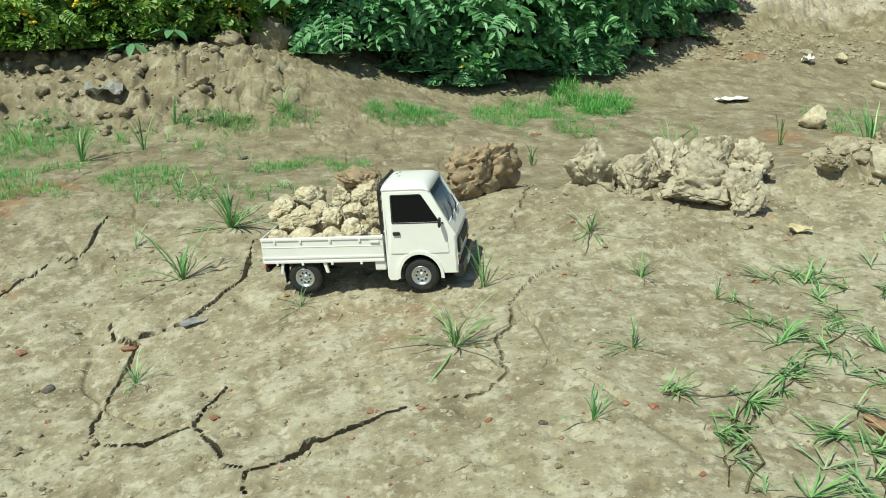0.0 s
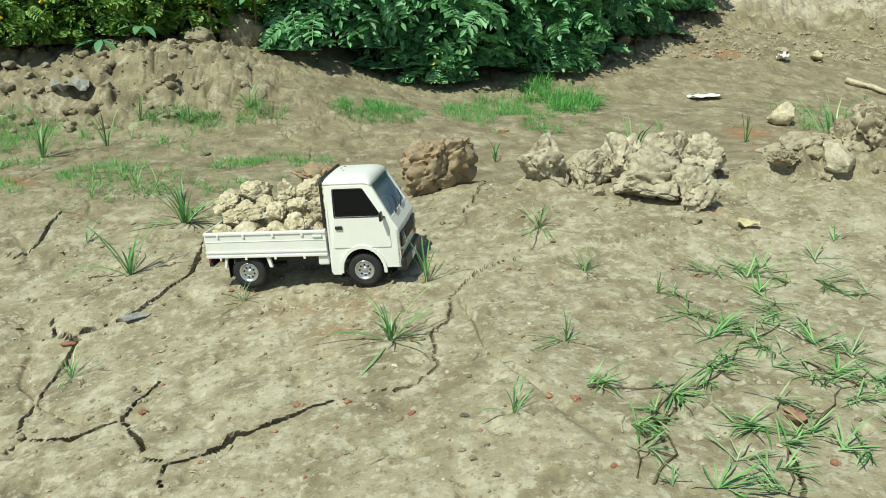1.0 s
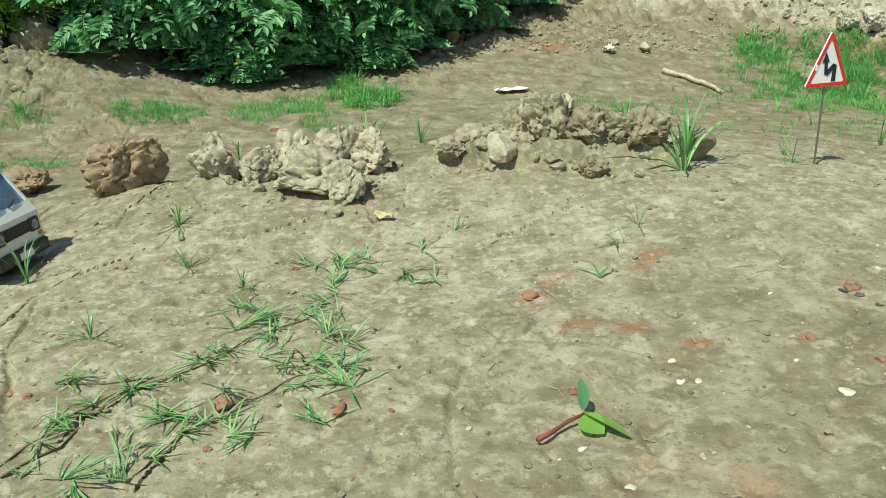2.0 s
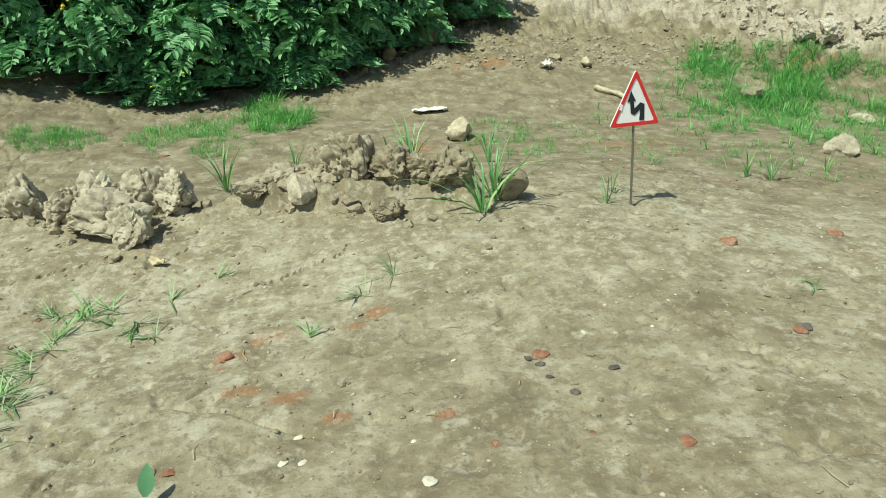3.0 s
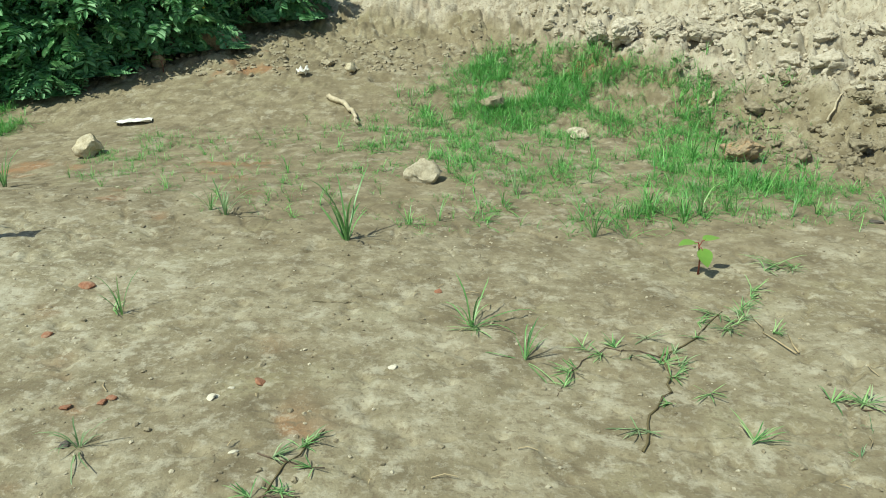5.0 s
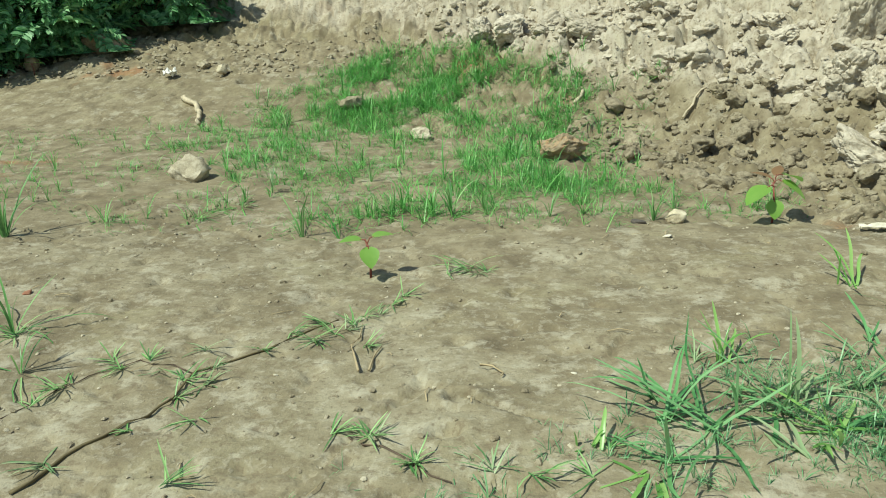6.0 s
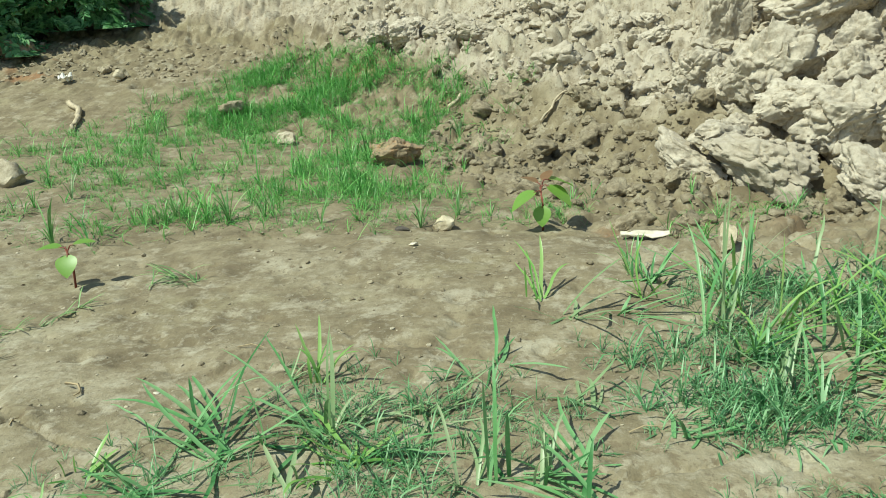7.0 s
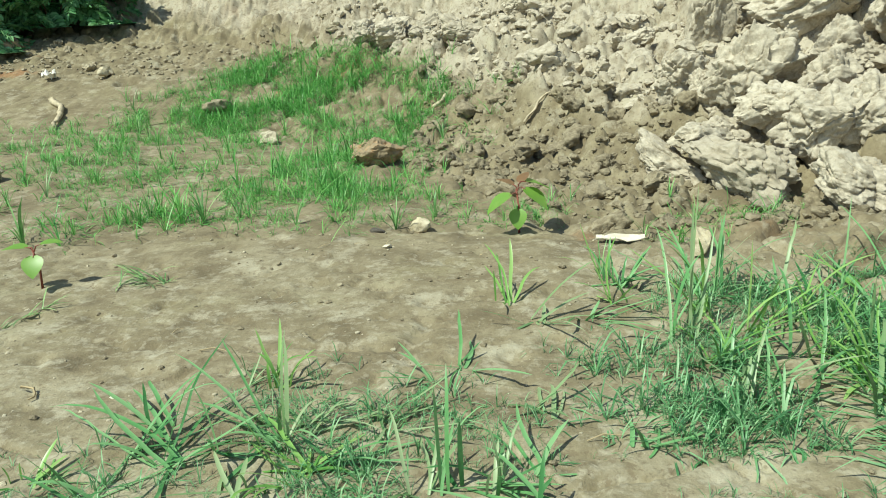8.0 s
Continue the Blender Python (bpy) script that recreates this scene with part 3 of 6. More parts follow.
DRY_ROOTS = [
    [(1.844, 0.621), (1.846, 0.668), (1.880, 0.678), (1.899, 0.721)],
    [(1.841, 0.667), (1.825, 0.683)],
    [(1.874, 0.678), (1.901, 0.659)],
    [(1.864, 0.669), (1.854, 0.689), (1.881, 0.737)],
    [(3.074, 0.928), (3.103, 0.913), (3.100, 0.902)],
    [(2.941, 0.919), (2.925, 0.987), (2.927, 1.048)],
    [(2.955, 0.932), (2.959, 0.986)],
]



def heap_side(x, y):
    """How far a place lies inside the foot of the earth heap."""
    d = (x - 2.9) * 0.771 + (y - 3.0) * 0.638
    return np.maximum(d, np.minimum(y - 3.6 + 0.12 * np.sin(3 * x), 4 * (x - 1.45)))


def line_gap(x, y, points):
    """The distance of places from a line through points."""
    best = np.full(np.shape(x), 9.0)
    for (ax, ay), (bx, by) in zip(points, points[1:]):
        t = np.clip(((x - ax) * (bx - ax) + (y - ay) * (by - ay)) / ((bx - ax) ** 2 + (by - ay) ** 2 + 1e-9), 0, 1)
        best = np.minimum(best, np.hypot(x - ax - t * (bx - ax), y - ay - t * (by - ay)))
    return best


RUST_SPOTS = [(0.902, 0.92, 0.035), (1.049, 0.948, 0.03), (0.934, 0.753, 0.025), (0.993, 0.706, 0.02), (0.852, 0.853, 0.015), (1.02, 0.912, 0.03), (0.856, 0.88, 0.03), (1.104, 0.68, 0.015), (0.875, 0.794, 0.03), (1.234, 0.768, 0.01)]
HOLES = [(3.056, 0.862, 0.018, 0.02), (3.045, 0.80, 0.02, 0.008), (1.247, 1.09, 0.013, 0.016), (1.215, 1.10, 0.014, 0.012), (2.2, 3.02, 0.05, 0.03)]
# low ridges of worked soil: from, to, half width, height
RIDGES = [((0.84, 1.40), (1.24, 1.33), 0.05, 0.035), ((0.42, 1.44), (0.80, 1.39), 0.055, 0.015), ((-0.95, 2.50), (-0.30, 2.62), 0.10, 0.04), ((0.866, 0.673), (0.914, 0.734), 0.03, 0.003), ((0.914, 0.734), (0.960, 0.816), 0.03, 0.003), ((0.960, 0.816), (1.024, 0.910), 0.03, 0.003), ((1.024, 0.910), (1.123, 0.978), 0.03, 0.003)]  # the last four: a worn band


def crack_depth(x, y):
    """How deep the drying cracks go."""
    out = np.zeros(np.shape(x))
    wx, wy = x + 0.02 * fbm(x, y, 0.05, 4, 51, 0.65), y + 0.02 * fbm(x, y, 0.05, 4, 53, 0.65)
    thin = 0.75 + 0.9 * fbm(x, y, 0.06, 2, 57)
    for w, d, points in CRACKS + SIDE_CRACKS:
        p = np.array(points)
        near = (x > p[:, 0].min() - 0.05) & (x < p[:, 0].max() + 0.05) & (y > p[:, 1].min() - 0.05) & (y < p[:, 1].max() + 0.05)
        if near.any():
            g = line_gap(wx[near], wy[near], points)
            ends = np.minimum(np.hypot(x[near] - p[0, 0], y[near] - p[0, 1]), np.hypot(x[near] - p[-1, 0], y[near] - p[-1, 1]))
            w = w * np.clip(ends / 0.09, 0.3, 1)
            out[near] = np.maximum(out[near], 2.3 * d * np.clip(2.1 - 1.9 * g / (0.9 * w * thin[near]), 0, 1))
    return out


def lie(x, y):
    """The height of the soil, with its clods, cracks and holes."""
    x, y = np.asarray(x, float), np.asarray(y, float)
    z = terrain(x, y)
    z = z + 0.016 * fbm(x, y, 0.45, 3, 1) + 0.007 * fbm(x, y, 0.08, 5, 5, 0.65) - 0.006 * np.clip(fbm(x, y, 0.03, 3, 9) - 0.1, 0, 1) / 0.2
    heap = heap_side(x, y)
    rough = sstep(-0.55, -0.1, heap) * (1 - 0.4 * sstep(2.2, 3.4, y) * (heap < 0))
    rough = np.maximum(rough, 0.55 * sstep(2.95, 3.25, y) * sstep(0.6, 1.2, x))
    rough = np.maximum(rough, 0.8 * sstep(2.2, 2.4, y + 0.2 * fbm(x, y, 0.3, 3, 27)) * (1 - sstep(-0.3, 0.15, x)))
    for (ax, ay), (bx, by), w, h in RIDGES:
        g = line_gap(x, y, [(ax, ay), (bx, by)]) + 0.04 * fbm(x, y, 0.08, 3, 31)
        up = 1 - sstep(0.25 * w, 1.3 * w, g)
        z = z + h * up * (0.75 + 0.9 * fbm(x, y, 0.07, 3, 37))
        rough = np.maximum(rough, min(0.6, 17 * h) * up)
    gap, who = cells(x + 0.03 * fbm(x, y, 0.1, 2, 3), y + 0.03 * fbm(x, y, 0.1, 2, 4), 0.085, 11)
    gap2, who2 = cells(x + 0.02 * fbm(x, y, 0.05, 2, 8), y, 0.036, 17)
    lump = np.clip(gap / 0.03, 0, 1) ** 0.6 * (0.25 + who) * 0.032 + np.clip(gap2 / 0.010, 0, 1) ** 0.5 * (0.2 + who2) * 0.017
    z = z + rough * (lump - 0.018 + 0.055 * fbm(x, y, 0.2, 4, 23, 0.5)) * (0.95 + 0.2 * sstep(-0.1, 0.25, heap))
    # broken plates and deep gaps on the heap's face
    up = sstep(0.05, 0.35, heap)
    wx, wy = x + 0.10 * fbm(x, y, 0.14, 4, 81, 0.6), y + 0.10 * fbm(x, y, 0.14, 4, 83, 0.6)
    big, bwho = cells(wx, wy, 0.17, 85)
    mid, mwho = cells(wx, wy, 0.062, 87)
    fine, fwho = cells(x + 0.02 * fbm(x, y, 0.03, 2, 91), y, 0.024, 89)
    plates = np.clip(big / 0.05, 0, 1) * (bwho - 0.2) * 0.07 + np.clip(mid / 0.022, 0, 1) * (mwho - 0.2) * 0.034 + np.clip(fine / 0.011, 0, 1) * fwho * 0.012
    z = z + up * ((plates - 0.02) * (1 - 0.6 * sstep(3.4, 3.7, y)) + 0.07 * fbm(x, y, 0.35, 4, 93, 0.6))
    # a net of shallow drying cracks, broken up
    net, _ = cells(x + 0.09 * fbm(x, y, 0.16, 3, 41), y + 0.09 * fbm(x, y, 0.16, 3, 43), 0.30, 29)
    z = z - 0.007 * np.clip(1.3 - net / 0.006, 0, 1) * sstep(0.06, 0.14, fbm(x, y, 0.3, 2, 47)) * (1 - rough)
    small, _ = cells(x + 0.05 * fbm(x, y, 0.09, 3, 42), y + 0.05 * fbm(x, y, 0.09, 3, 44), 0.13, 33)
    z = z - 0.007 * np.clip(1.3 - small / 0.005, 0, 1) * (fbm(x, y, 0.22, 2, 49) > 0.08) * sstep(1.1, 1.4, y) * (1 - rough)
    z = z - crack_depth(x, y)
    for hx, hy, r, d in HOLES:
        g = np.hypot(x - hx, (y - hy) * 1.3) + 0.01 * fbm(x, y, 0.03, 2, 61)
        z = z - d * (1 - sstep(0.5 * r, r, g)) + 0.3 * d * np.exp(-(((g - 1.3 * r) / (0.5 * r)) ** 2))
    return z


def lie_at(x, y):
    return float(lie(np.array([float(x)]), np.array([float(y)]))[0])


def level(x, y, r=0.04):
    """The mean height of the soil round a place."""
    a = np.linspace(0, 2 * np.pi, 12, endpoint=False)
    return float(np.mean(lie(x + r * np.cos(a), y + r * np.sin(a))))


def build_ground():
    def spread(lo, hi):
        out, step = [], 0.02
        while lo - sum(out) > -60:
            out.append(step)
            step *= 1.35
        return np.cumsum(out)

    xs = np.r_[np.arange(-1.3, -0.6, 0.006), np.arange(-0.6, 0.45, 0.0026), np.arange(0.45, 1.3, 0.004), np.arange(1.3, 4.6, 0.0058)]
    rows, y = [], 0.22
    while y < 4.1:
        rows.append(y)
        y += 0.0027 if 0.55 < y < 1.1 else 0.0034 + 0.0036 * (y - 0.22)
    ys = np.array(rows)
    far = spread(0, 60)
    xs = np.r_[xs[0] - far[::-1], xs, xs[-1] + far]
    ys = np.r_[ys[0] - far[::-1], ys, ys[-1] + far]
    gx, gy = np.meshgrid(xs, ys)
    x, y = gx.ravel(), gy.ravel()
    z = lie(x, y)
    deep = crack_depth(x, y)
    nx, ny = len(xs), len(ys)
    me = bpy.data.meshes.new("ground")
    me.vertices.add(nx * ny)
    me.vertices.foreach_set("co", np.c_[x + 0.25 * deep, y + 0.55 * deep, z].ravel())
    i, j = np.meshgrid(np.arange(nx - 1), np.arange(ny - 1))
    a = (j * nx + i).ravel()
    quads = np.c_[a, a + 1, a + nx + 1, a + nx]
    me.loops.add(quads.size)
    me.loops.foreach_set("vertex_index", quads.ravel())
    me.polygons.add(len(quads))
    me.polygons.foreach_set("loop_start", np.arange(0, quads.size, 4))
    me.polygons.foreach_set("use_smooth", deep[quads].max(1) < 0.001)
    heap = heap_side(x, y)
    sand = sstep(0.16, 0.27, heap + 0.18 * fbm(x, y, 0.2, 5, 71, 0.65)) * 0.95
    damp = sstep(1.15, 1.9, y + 0.5 * fbm(x, y, 0.5, 3, 73)) * 0.9 + 0.55 * sstep(0.55, 1.2, x + 0.35 * (0.9 - y) + 0.5 * fbm(x, y, 0.4, 4, 75)) * (1 - sstep(1.35, 2.0, x)) * (1 - sstep(0.8, 1.15, y))
    damp = damp + 0.5 * sstep(1.7, 2.3, x + 0.5 * fbm(x, y, 0.4, 4, 76)) * (1 - sstep(0.0, 0.2, heap)) + 0.5 * sstep(-0.4, -0.15, heap)
    rust = 0.75 * sstep(0.16, 0.30, fbm(x, y, 0.14, 4, 77)) * sstep(0.0, 0.2, fbm(x, y, 0.6, 2, 79))
    for rx, ry, r in RUST_SPOTS:
        g = np.hypot(x - rx, 1.4 * (y - ry)) + 0.035 * fbm(x, y, 0.04, 4, 95, 0.7)
        rust = np.maximum(rust, 0.8 * (1 - sstep(0.3 * r, r, g)))
    for name, values in (("damp", np.clip(damp, 0, 1)), ("sand", sand), ("rust", rust)):
        me.attributes.new(name, "FLOAT", "POINT").data.foreach_set("value", np.ascontiguousarray(values, dtype=np.float32))
    me.materials.append(SOIL)
    me.update()
    me.validate()
    tagged(new("ground", me), "cracked dry clay soil rising to an earth heap", "ground", kind="structure")


build_ground()


# ---- clods and stones ----
def lump_mesh(name, mat, seed, facets=9, rough=0.22, detail=3, crag=0.8):
    """A broken lump of dried clay, about 1 across: a ball cut by flat breaks and pitted."""
    rng = random.Random(seed)
    bm = bmesh.new()
    bmesh.ops.create_icosphere(bm, subdivisions=detail, radius=0.55)
    planes = []
    for _ in range(facets):
        n = Vector((rng.gauss(0, 1), rng.gauss(0, 1), rng.gauss(0, 1))).normalized()
        planes.append((n, rng.uniform(0.26, 0.44)))
    off = Vector((seed * 3.7, seed * 1.3, seed * 2.1))
    for v in bm.verts:
        for n, d in planes:
            over = v.co.dot(n) - d
            if over > 0:
                v.co -= n * over * 0.92
        r = v.co.normalized()
        k = noise.fractal(v.co * 2.6 + off, 0.7, 2.1, 4)
        ridge = abs(noise.noise(v.co * 4.5 + off)) + 0.4 * abs(noise.noise(v.co * 10 + off)) + 0.25 * abs(noise.noise(v.co * 22 + off))
        pit = noise.noise(v.co * 6 - off)
        near, sites = noise.voronoi(v.co * (2.6 + 2.2 * rough) + off + 0.2 * Vector((k, pit, ridge)))
        gap = max(0.0, 1 - (near[1] - near[0]) / 0.16)
        step = noise.cell(sites[0] * 9.0)
        v.co += r * (rough * 0.26 * k + 0.085 * (ridge - 0.3) - 0.08 * max(0, pit - 0.25) + crag * (0.05 * step - 0.10 * gap * gap))
    me = bpy.data.meshes.new(name)
    bm.to_mesh(me)
    bm.free()
    me.materials.append(mat)
    me.polygons.foreach_set("use_smooth", [True] * len(me.polygons))
    me.set_sharp_from_angle(angle=radians(50))
    return me


def set_lump(name, me, place, size, turn, label, category, group="", sink=0.0):
    ob = new(name, me)
    ob.matrix_basis = Matrix.LocRotScale(Vector(place) - Vector((0, 0, sink)), Euler([radians(a) for a in turn]), Vector(size))
    return tagged(ob, label, category, group)


RNG = random.Random(5)


def turn_any(rng=RNG):
    return rng.uniform(-30, 30), rng.uniform(-30, 30), rng.uniform(0, 360)


def ground_lump(mat, seed, x, y, w, d, h, label, group="", turn=None, name="clod", sink=0.18, **more):
    me = lump_mesh(name, mat, seed, **more)
    return set_lump(name, me, (x, y, level(x, y, 0.3 * w) + h * (0.5 - sink)), (w, d, h), turn or (RNG.uniform(-12, 12), RNG.uniform(-12, 12), RNG.uniform(0, 360)), label, "clod", group)


ground_lump(CLOD_RED, 1, 0.255, 1.56, 0.14, 0.12, 0.115, "large rust-topped brown clay clod on the bare soil", turn=(5, -12, 20), sink=0.1, rough=0.38, detail=5)
ground_lump(CLOD_RED, 2, 0.025, 1.70, 0.11, 0.09, 0.055, "small reddish clay clod in sparse grass", turn=(0, 8, 10), rough=0.38, detail=5)
for k, (x, y, w, d, h, t) in enumerate([(0.435, 1.46, 0.085, 0.085, 0.105, (10, -28, 20)), (0.505, 1.42, 0.095, 0.085, 0.075, (0, -20, 60)), (0.575, 1.42, 0.11, 0.10, 0.10, (8, 14, 5)), (0.600, 1.345, 0.155, 0.10, 0.085, (12, 4, -15)), (0.665, 1.43, 0.085, 0.09, 0.135, (5, -14, 40)), (0.718, 1.40, 0.07, 0.09, 0.085, (4, 16, 10)), (0.655, 1.300, 0.07, 0.07, 0.085, (6, 12, 30))]):
    ground_lump(CLOD_PALE, 10 + k, x, y, w, d, h, "pale crumbly clay clod in a row on the soil", "row of pale clods", t, rough=0.38, detail=5)
for k, (x, y, w, d, h, t) in enumerate([(0.905, 1.415, 0.15, 0.10, 0.08, (4, -6, 10)), (1.035, 1.375, 0.08, 0.085, 0.125, (6, -10, 30)), (0.985, 1.39, 0.085, 0.09, 0.075, (0, 10, 80)), (1.115, 1.35, 0.085, 0.085, 0.08, (0, 12, 10)), (1.205, 1.335, 0.10, 0.09, 0.085, (8, 8, -20)), (1.16, 1.34, 0.075, 0.08, 0.075, (0, -8, 50)), (1.09, 1.27, 0.055, 0.05, 0.04, (0, 0, 10)), (0.86, 1.37, 0.055, 0.05, 0.035, (0, 12, 60))]):
    ground_lump(CLOD_BROWN if k > 2 else CLOD_GREY, 30 + k, x, y, w, d, h, "brown crumbling clay clod in a row on the soil", "row of brown clods", t, rough=0.5, sink=0.25, detail=5)
ground_lump(CLOD_BROWN, 50, 1.33, 1.335, 0.075, 0.06, 0.075, "angular brown clay clod beside grass", turn=(0, 20, 15))
ground_lump(CLOD_TAN, 51, 1.385, 2.215, 0.085, 0.08, 0.085, "rounded tan clay clod on bare soil", turn=(0, 0, 20))
ground_lump(CLOD_PALE, 52, 2.40, 1.875, 0.10, 0.07, 0.065, "pale clay clod lying in grass", turn=(0, 0, 20))
ground_lump(CLOD_PALE, 53, 2.88, 2.45, 0.09, 0.06, 0.04, "flat pale clay clod lying in grass")
ground_lump(CLOD_TAN, 54, 3.42, 1.51, 0.04, 0.03, 0.025, "small tan stone at the edge of the grass", name="stone")
ground_lump(CLOD_TAN, 55, 3.835, 1.30, 0.03, 0.03, 0.05, "upright tan stone in tall grass", name="stone")
ground_lump(CLOD_BROWN, 56, 1.265, 3.22, 0.06, 0.06, 0.10, "upright pale brown clod below the shrubs", turn=(0, 5, 0))
ground_lump(CLOD_RED, 57, 1.50, 3.42, 0.20, 0.12, 0.10, "broken reddish clay clod by the shrubs")
ground_lump(CLOD_BROWN, 58, 1.25, 3.43, 0.13, 0.11, 0.16, "dark brown rounded clod under the shrubs")
ground_lump(CLOD_TAN, 59, 2.08, 3.12, 0.075, 0.05, 0.045, "flat tan stone on bare soil", name="stone")
ground_lump(CLOD_PALE, 60, 0.945, 1.345, 0.08, 0.06, 0.05, "pale clay clod on broken soil")
ground_lump(CLOD_BROWN, 61, 2.62, 2.75, 0.12, 0.08, 0.06, "brown clay clod half hidden in turf")
ground_lump(CLOD_BROWN, 62, -0.20, 2.80, 0.16, 0.12, 0.12, "dark brown clod under the shrubs")
ground_lump(CLOD_BROWN, 63, -0.34, 2.72, 0.11, 0.09, 0.07, "brown clod at the edge of the shrubs")
ground_lump(CLOD_RED, 70, 3.265, 2.03, 0.115, 0.08, 0.085, "weathered reddish-brown brick lump lying in turf", turn=(4, -6, 22), sink=0.22, detail=5, rough=0.25, facets=12)

# the heap's own blocks
BLOCKS = [
    (4.10, 2.38, 0.13, 0.10, 0.22), (3.98, 2.16, 0.17, 0.14, 0.14), (4.02, 2.09, 0.08, 0.08, 0.08), (4.09, 1.98, 0.22, 0.17, 0.22), (4.32, 2.28, 0.40, 0.22, 0.17),
    (4.29, 2.00, 0.20, 0.16, 0.14), (4.17, 2.02, 0.16, 0.14, 0.12), (4.11, 1.84, 0.18, 0.14, 0.13), (4.00, 1.84, 0.20, 0.14, 0.12), (3.90, 1.82, 0.20, 0.13, 0.10),
    (4.00, 1.69, 0.26, 0.16, 0.13), (4.14, 1.71, 0.20, 0.15, 0.15), (4.22, 1.85, 0.16, 0.14, 0.12), (4.23, 1.72, 0.16, 0.13, 0.13), (3.42, 2.96, 0.17, 0.13, 0.11),
    (3.31, 3.03, 0.15, 0.12, 0.10), (3.07, 3.16, 0.13, 0.12, 0.12), (3.18, 3.14, 0.17, 0.13, 0.12), (4.46, 2.42, 0.26, 0.2, 0.2), (4.44, 2.05, 0.24, 0.18, 0.2),
    (4.40, 1.82, 0.22, 0.18, 0.18), (4.34, 1.66, 0.2, 0.16, 0.15), (4.15, 1.56, 0.18, 0.13, 0.09), (3.62, 2.98, 0.16, 0.12, 0.09), (3.95, 2.52, 0.12, 0.09, 0.07),
]
for k, (x, y, w, d, h) in enumerate(BLOCKS):
    me = lump_mesh("clod", CLOD_SAND, 80 + k, 18, 0.36, 6, 0.4)
    set_lump("clod", me, (x, y, level(x, y, 0.05) + 0.34 * h), (w * 0.95, d * 0.95, h * 1.0), (RNG.uniform(-18, 18), RNG.uniform(-18, 18), RNG.uniform(-50, 50)), "big pale block of dug clay on the earth heap", "clod", "blocks on the heap")


def set_lumps(mat, count, pick, sizes, label, group, seed, flat=0.75):
    """Lumps that lie about one by one."""
    rng = random.Random(seed)
    kinds = [lump_mesh("clod", mat, seed * 7 + k, 9, 0.4, 4) for k in range(7)]
    spots = [pick(rng) for _ in range(count)]
    heights = lie(np.array([p[0] for p in spots]), np.array([p[1] for p in spots]))
    for k, ((x, y), z) in enumerate(zip(spots, heights)):
        s = sizes[0] + (sizes[1] - sizes[0]) * rng.random() ** 3
        set_lump("clod", kinds[k % 7], (x, y, z + 0.02 * s), (s * rng.uniform(0.9, 1.6), s, s * flat), turn_any(rng), label, "clod", group)


def scatter_lumps(name, mat, count, pick, sizes, label, seed, flat=0.7, detail=2):
    """Many small lumps, joined."""
    rng = random.Random(seed)
    kinds = []
    for k in range(5):
        me = lump_mesh("kind", mat, seed * 7 + k, 9, 0.38, detail)
        kinds.append((np.array([v.co[:] for v in me.vertices]), [tuple(p.vertices) for p in me.polygons]))
        bpy.data.meshes.remove(me)
    spots = [pick(rng) for _ in range(count)]
    heights = lie(np.array([p[0] for p in spots]), np.array([p[1] for p in spots]))
    verts, faces = [], []
    for (x, y), z in zip(spots, heights):
        s = sizes[0] + (sizes[1] - sizes[0]) * rng.random() ** 3
        co, fs = kinds[rng.randrange(5)]
        m = np.array(Euler((rng.uniform(0, 6), rng.uniform(0, 6), rng.uniform(0, 6))).to_matrix())
        base = len(verts)
        q = (co @ m.T) * np.array([1, 1, flat]) * s + np.array([x, y, z + 0.10 * s])
        verts.extend(map(tuple, q))
        faces.extend(tuple(i + base for i in f) for f in fs)
    ob = new(name, mesh_of(name, verts, faces, mat, detail > 2))
    return tagged(ob, label, "soil crumbs", kind="stuff")


def on_heap(rng):
    while True:
        x, y = rng.uniform(2.7, 4.6), rng.uniform(1.4, 3.8)
        d = (x - 2.9) * 0.771 + (y - 3.0) * 0.638
        if 0.24 < d < 0.95 and value_noise(np.array([x * 5]), np.array([y * 5]), 3)[0] > 0.35:
            return x, y


def on_heap_east(rng):
    while True:
        x, y = rng.uniform(3.8, 4.55), rng.uniform(1.45, 2.5)
        d = (x - 2.9) * 0.771 + (y - 3.0) * 0.638
        if 0.05 < d < 0.75 and x - 0.35 * (y - 1.5) > 3.8:
            return x, y


def at_heap_foot(rng):
    while True:
        x, y = rng.uniform(2.9, 4.3), rng.uniform(1.45, 3.2)
        d = (x - 2.9) * 0.771 + (y - 3.0) * 0.638
        if -0.30 < d < 0.26 and x > 3.3:
            return x, y


def on_back(rng):
    return rng.uniform(1.0, 3.0), 3.08 + 0.5 * rng.random()


def near_soil(rng):
    return rng.uniform(-0.9, 4.0), 0.35 + 1.4 * rng.random() ** 1.5


def on_west_bank(rng):
    return rng.uniform(-1.1, -0.15), rng.uniform(2.28, 2.8)


def west_soil(rng):
    return rng.gauss(-0.2, 0.35), rng.uniform(0.5, 1.5)


def by_ridges(rng):
    (ax, ay), (bx, by), w, h = RIDGES[rng.randrange(3)]
    t = rng.random()
    return ax + t * (bx - ax) + rng.gauss(0, 0.04), ay + t * (by - ay) + rng.gauss(-0.02, 0.05)


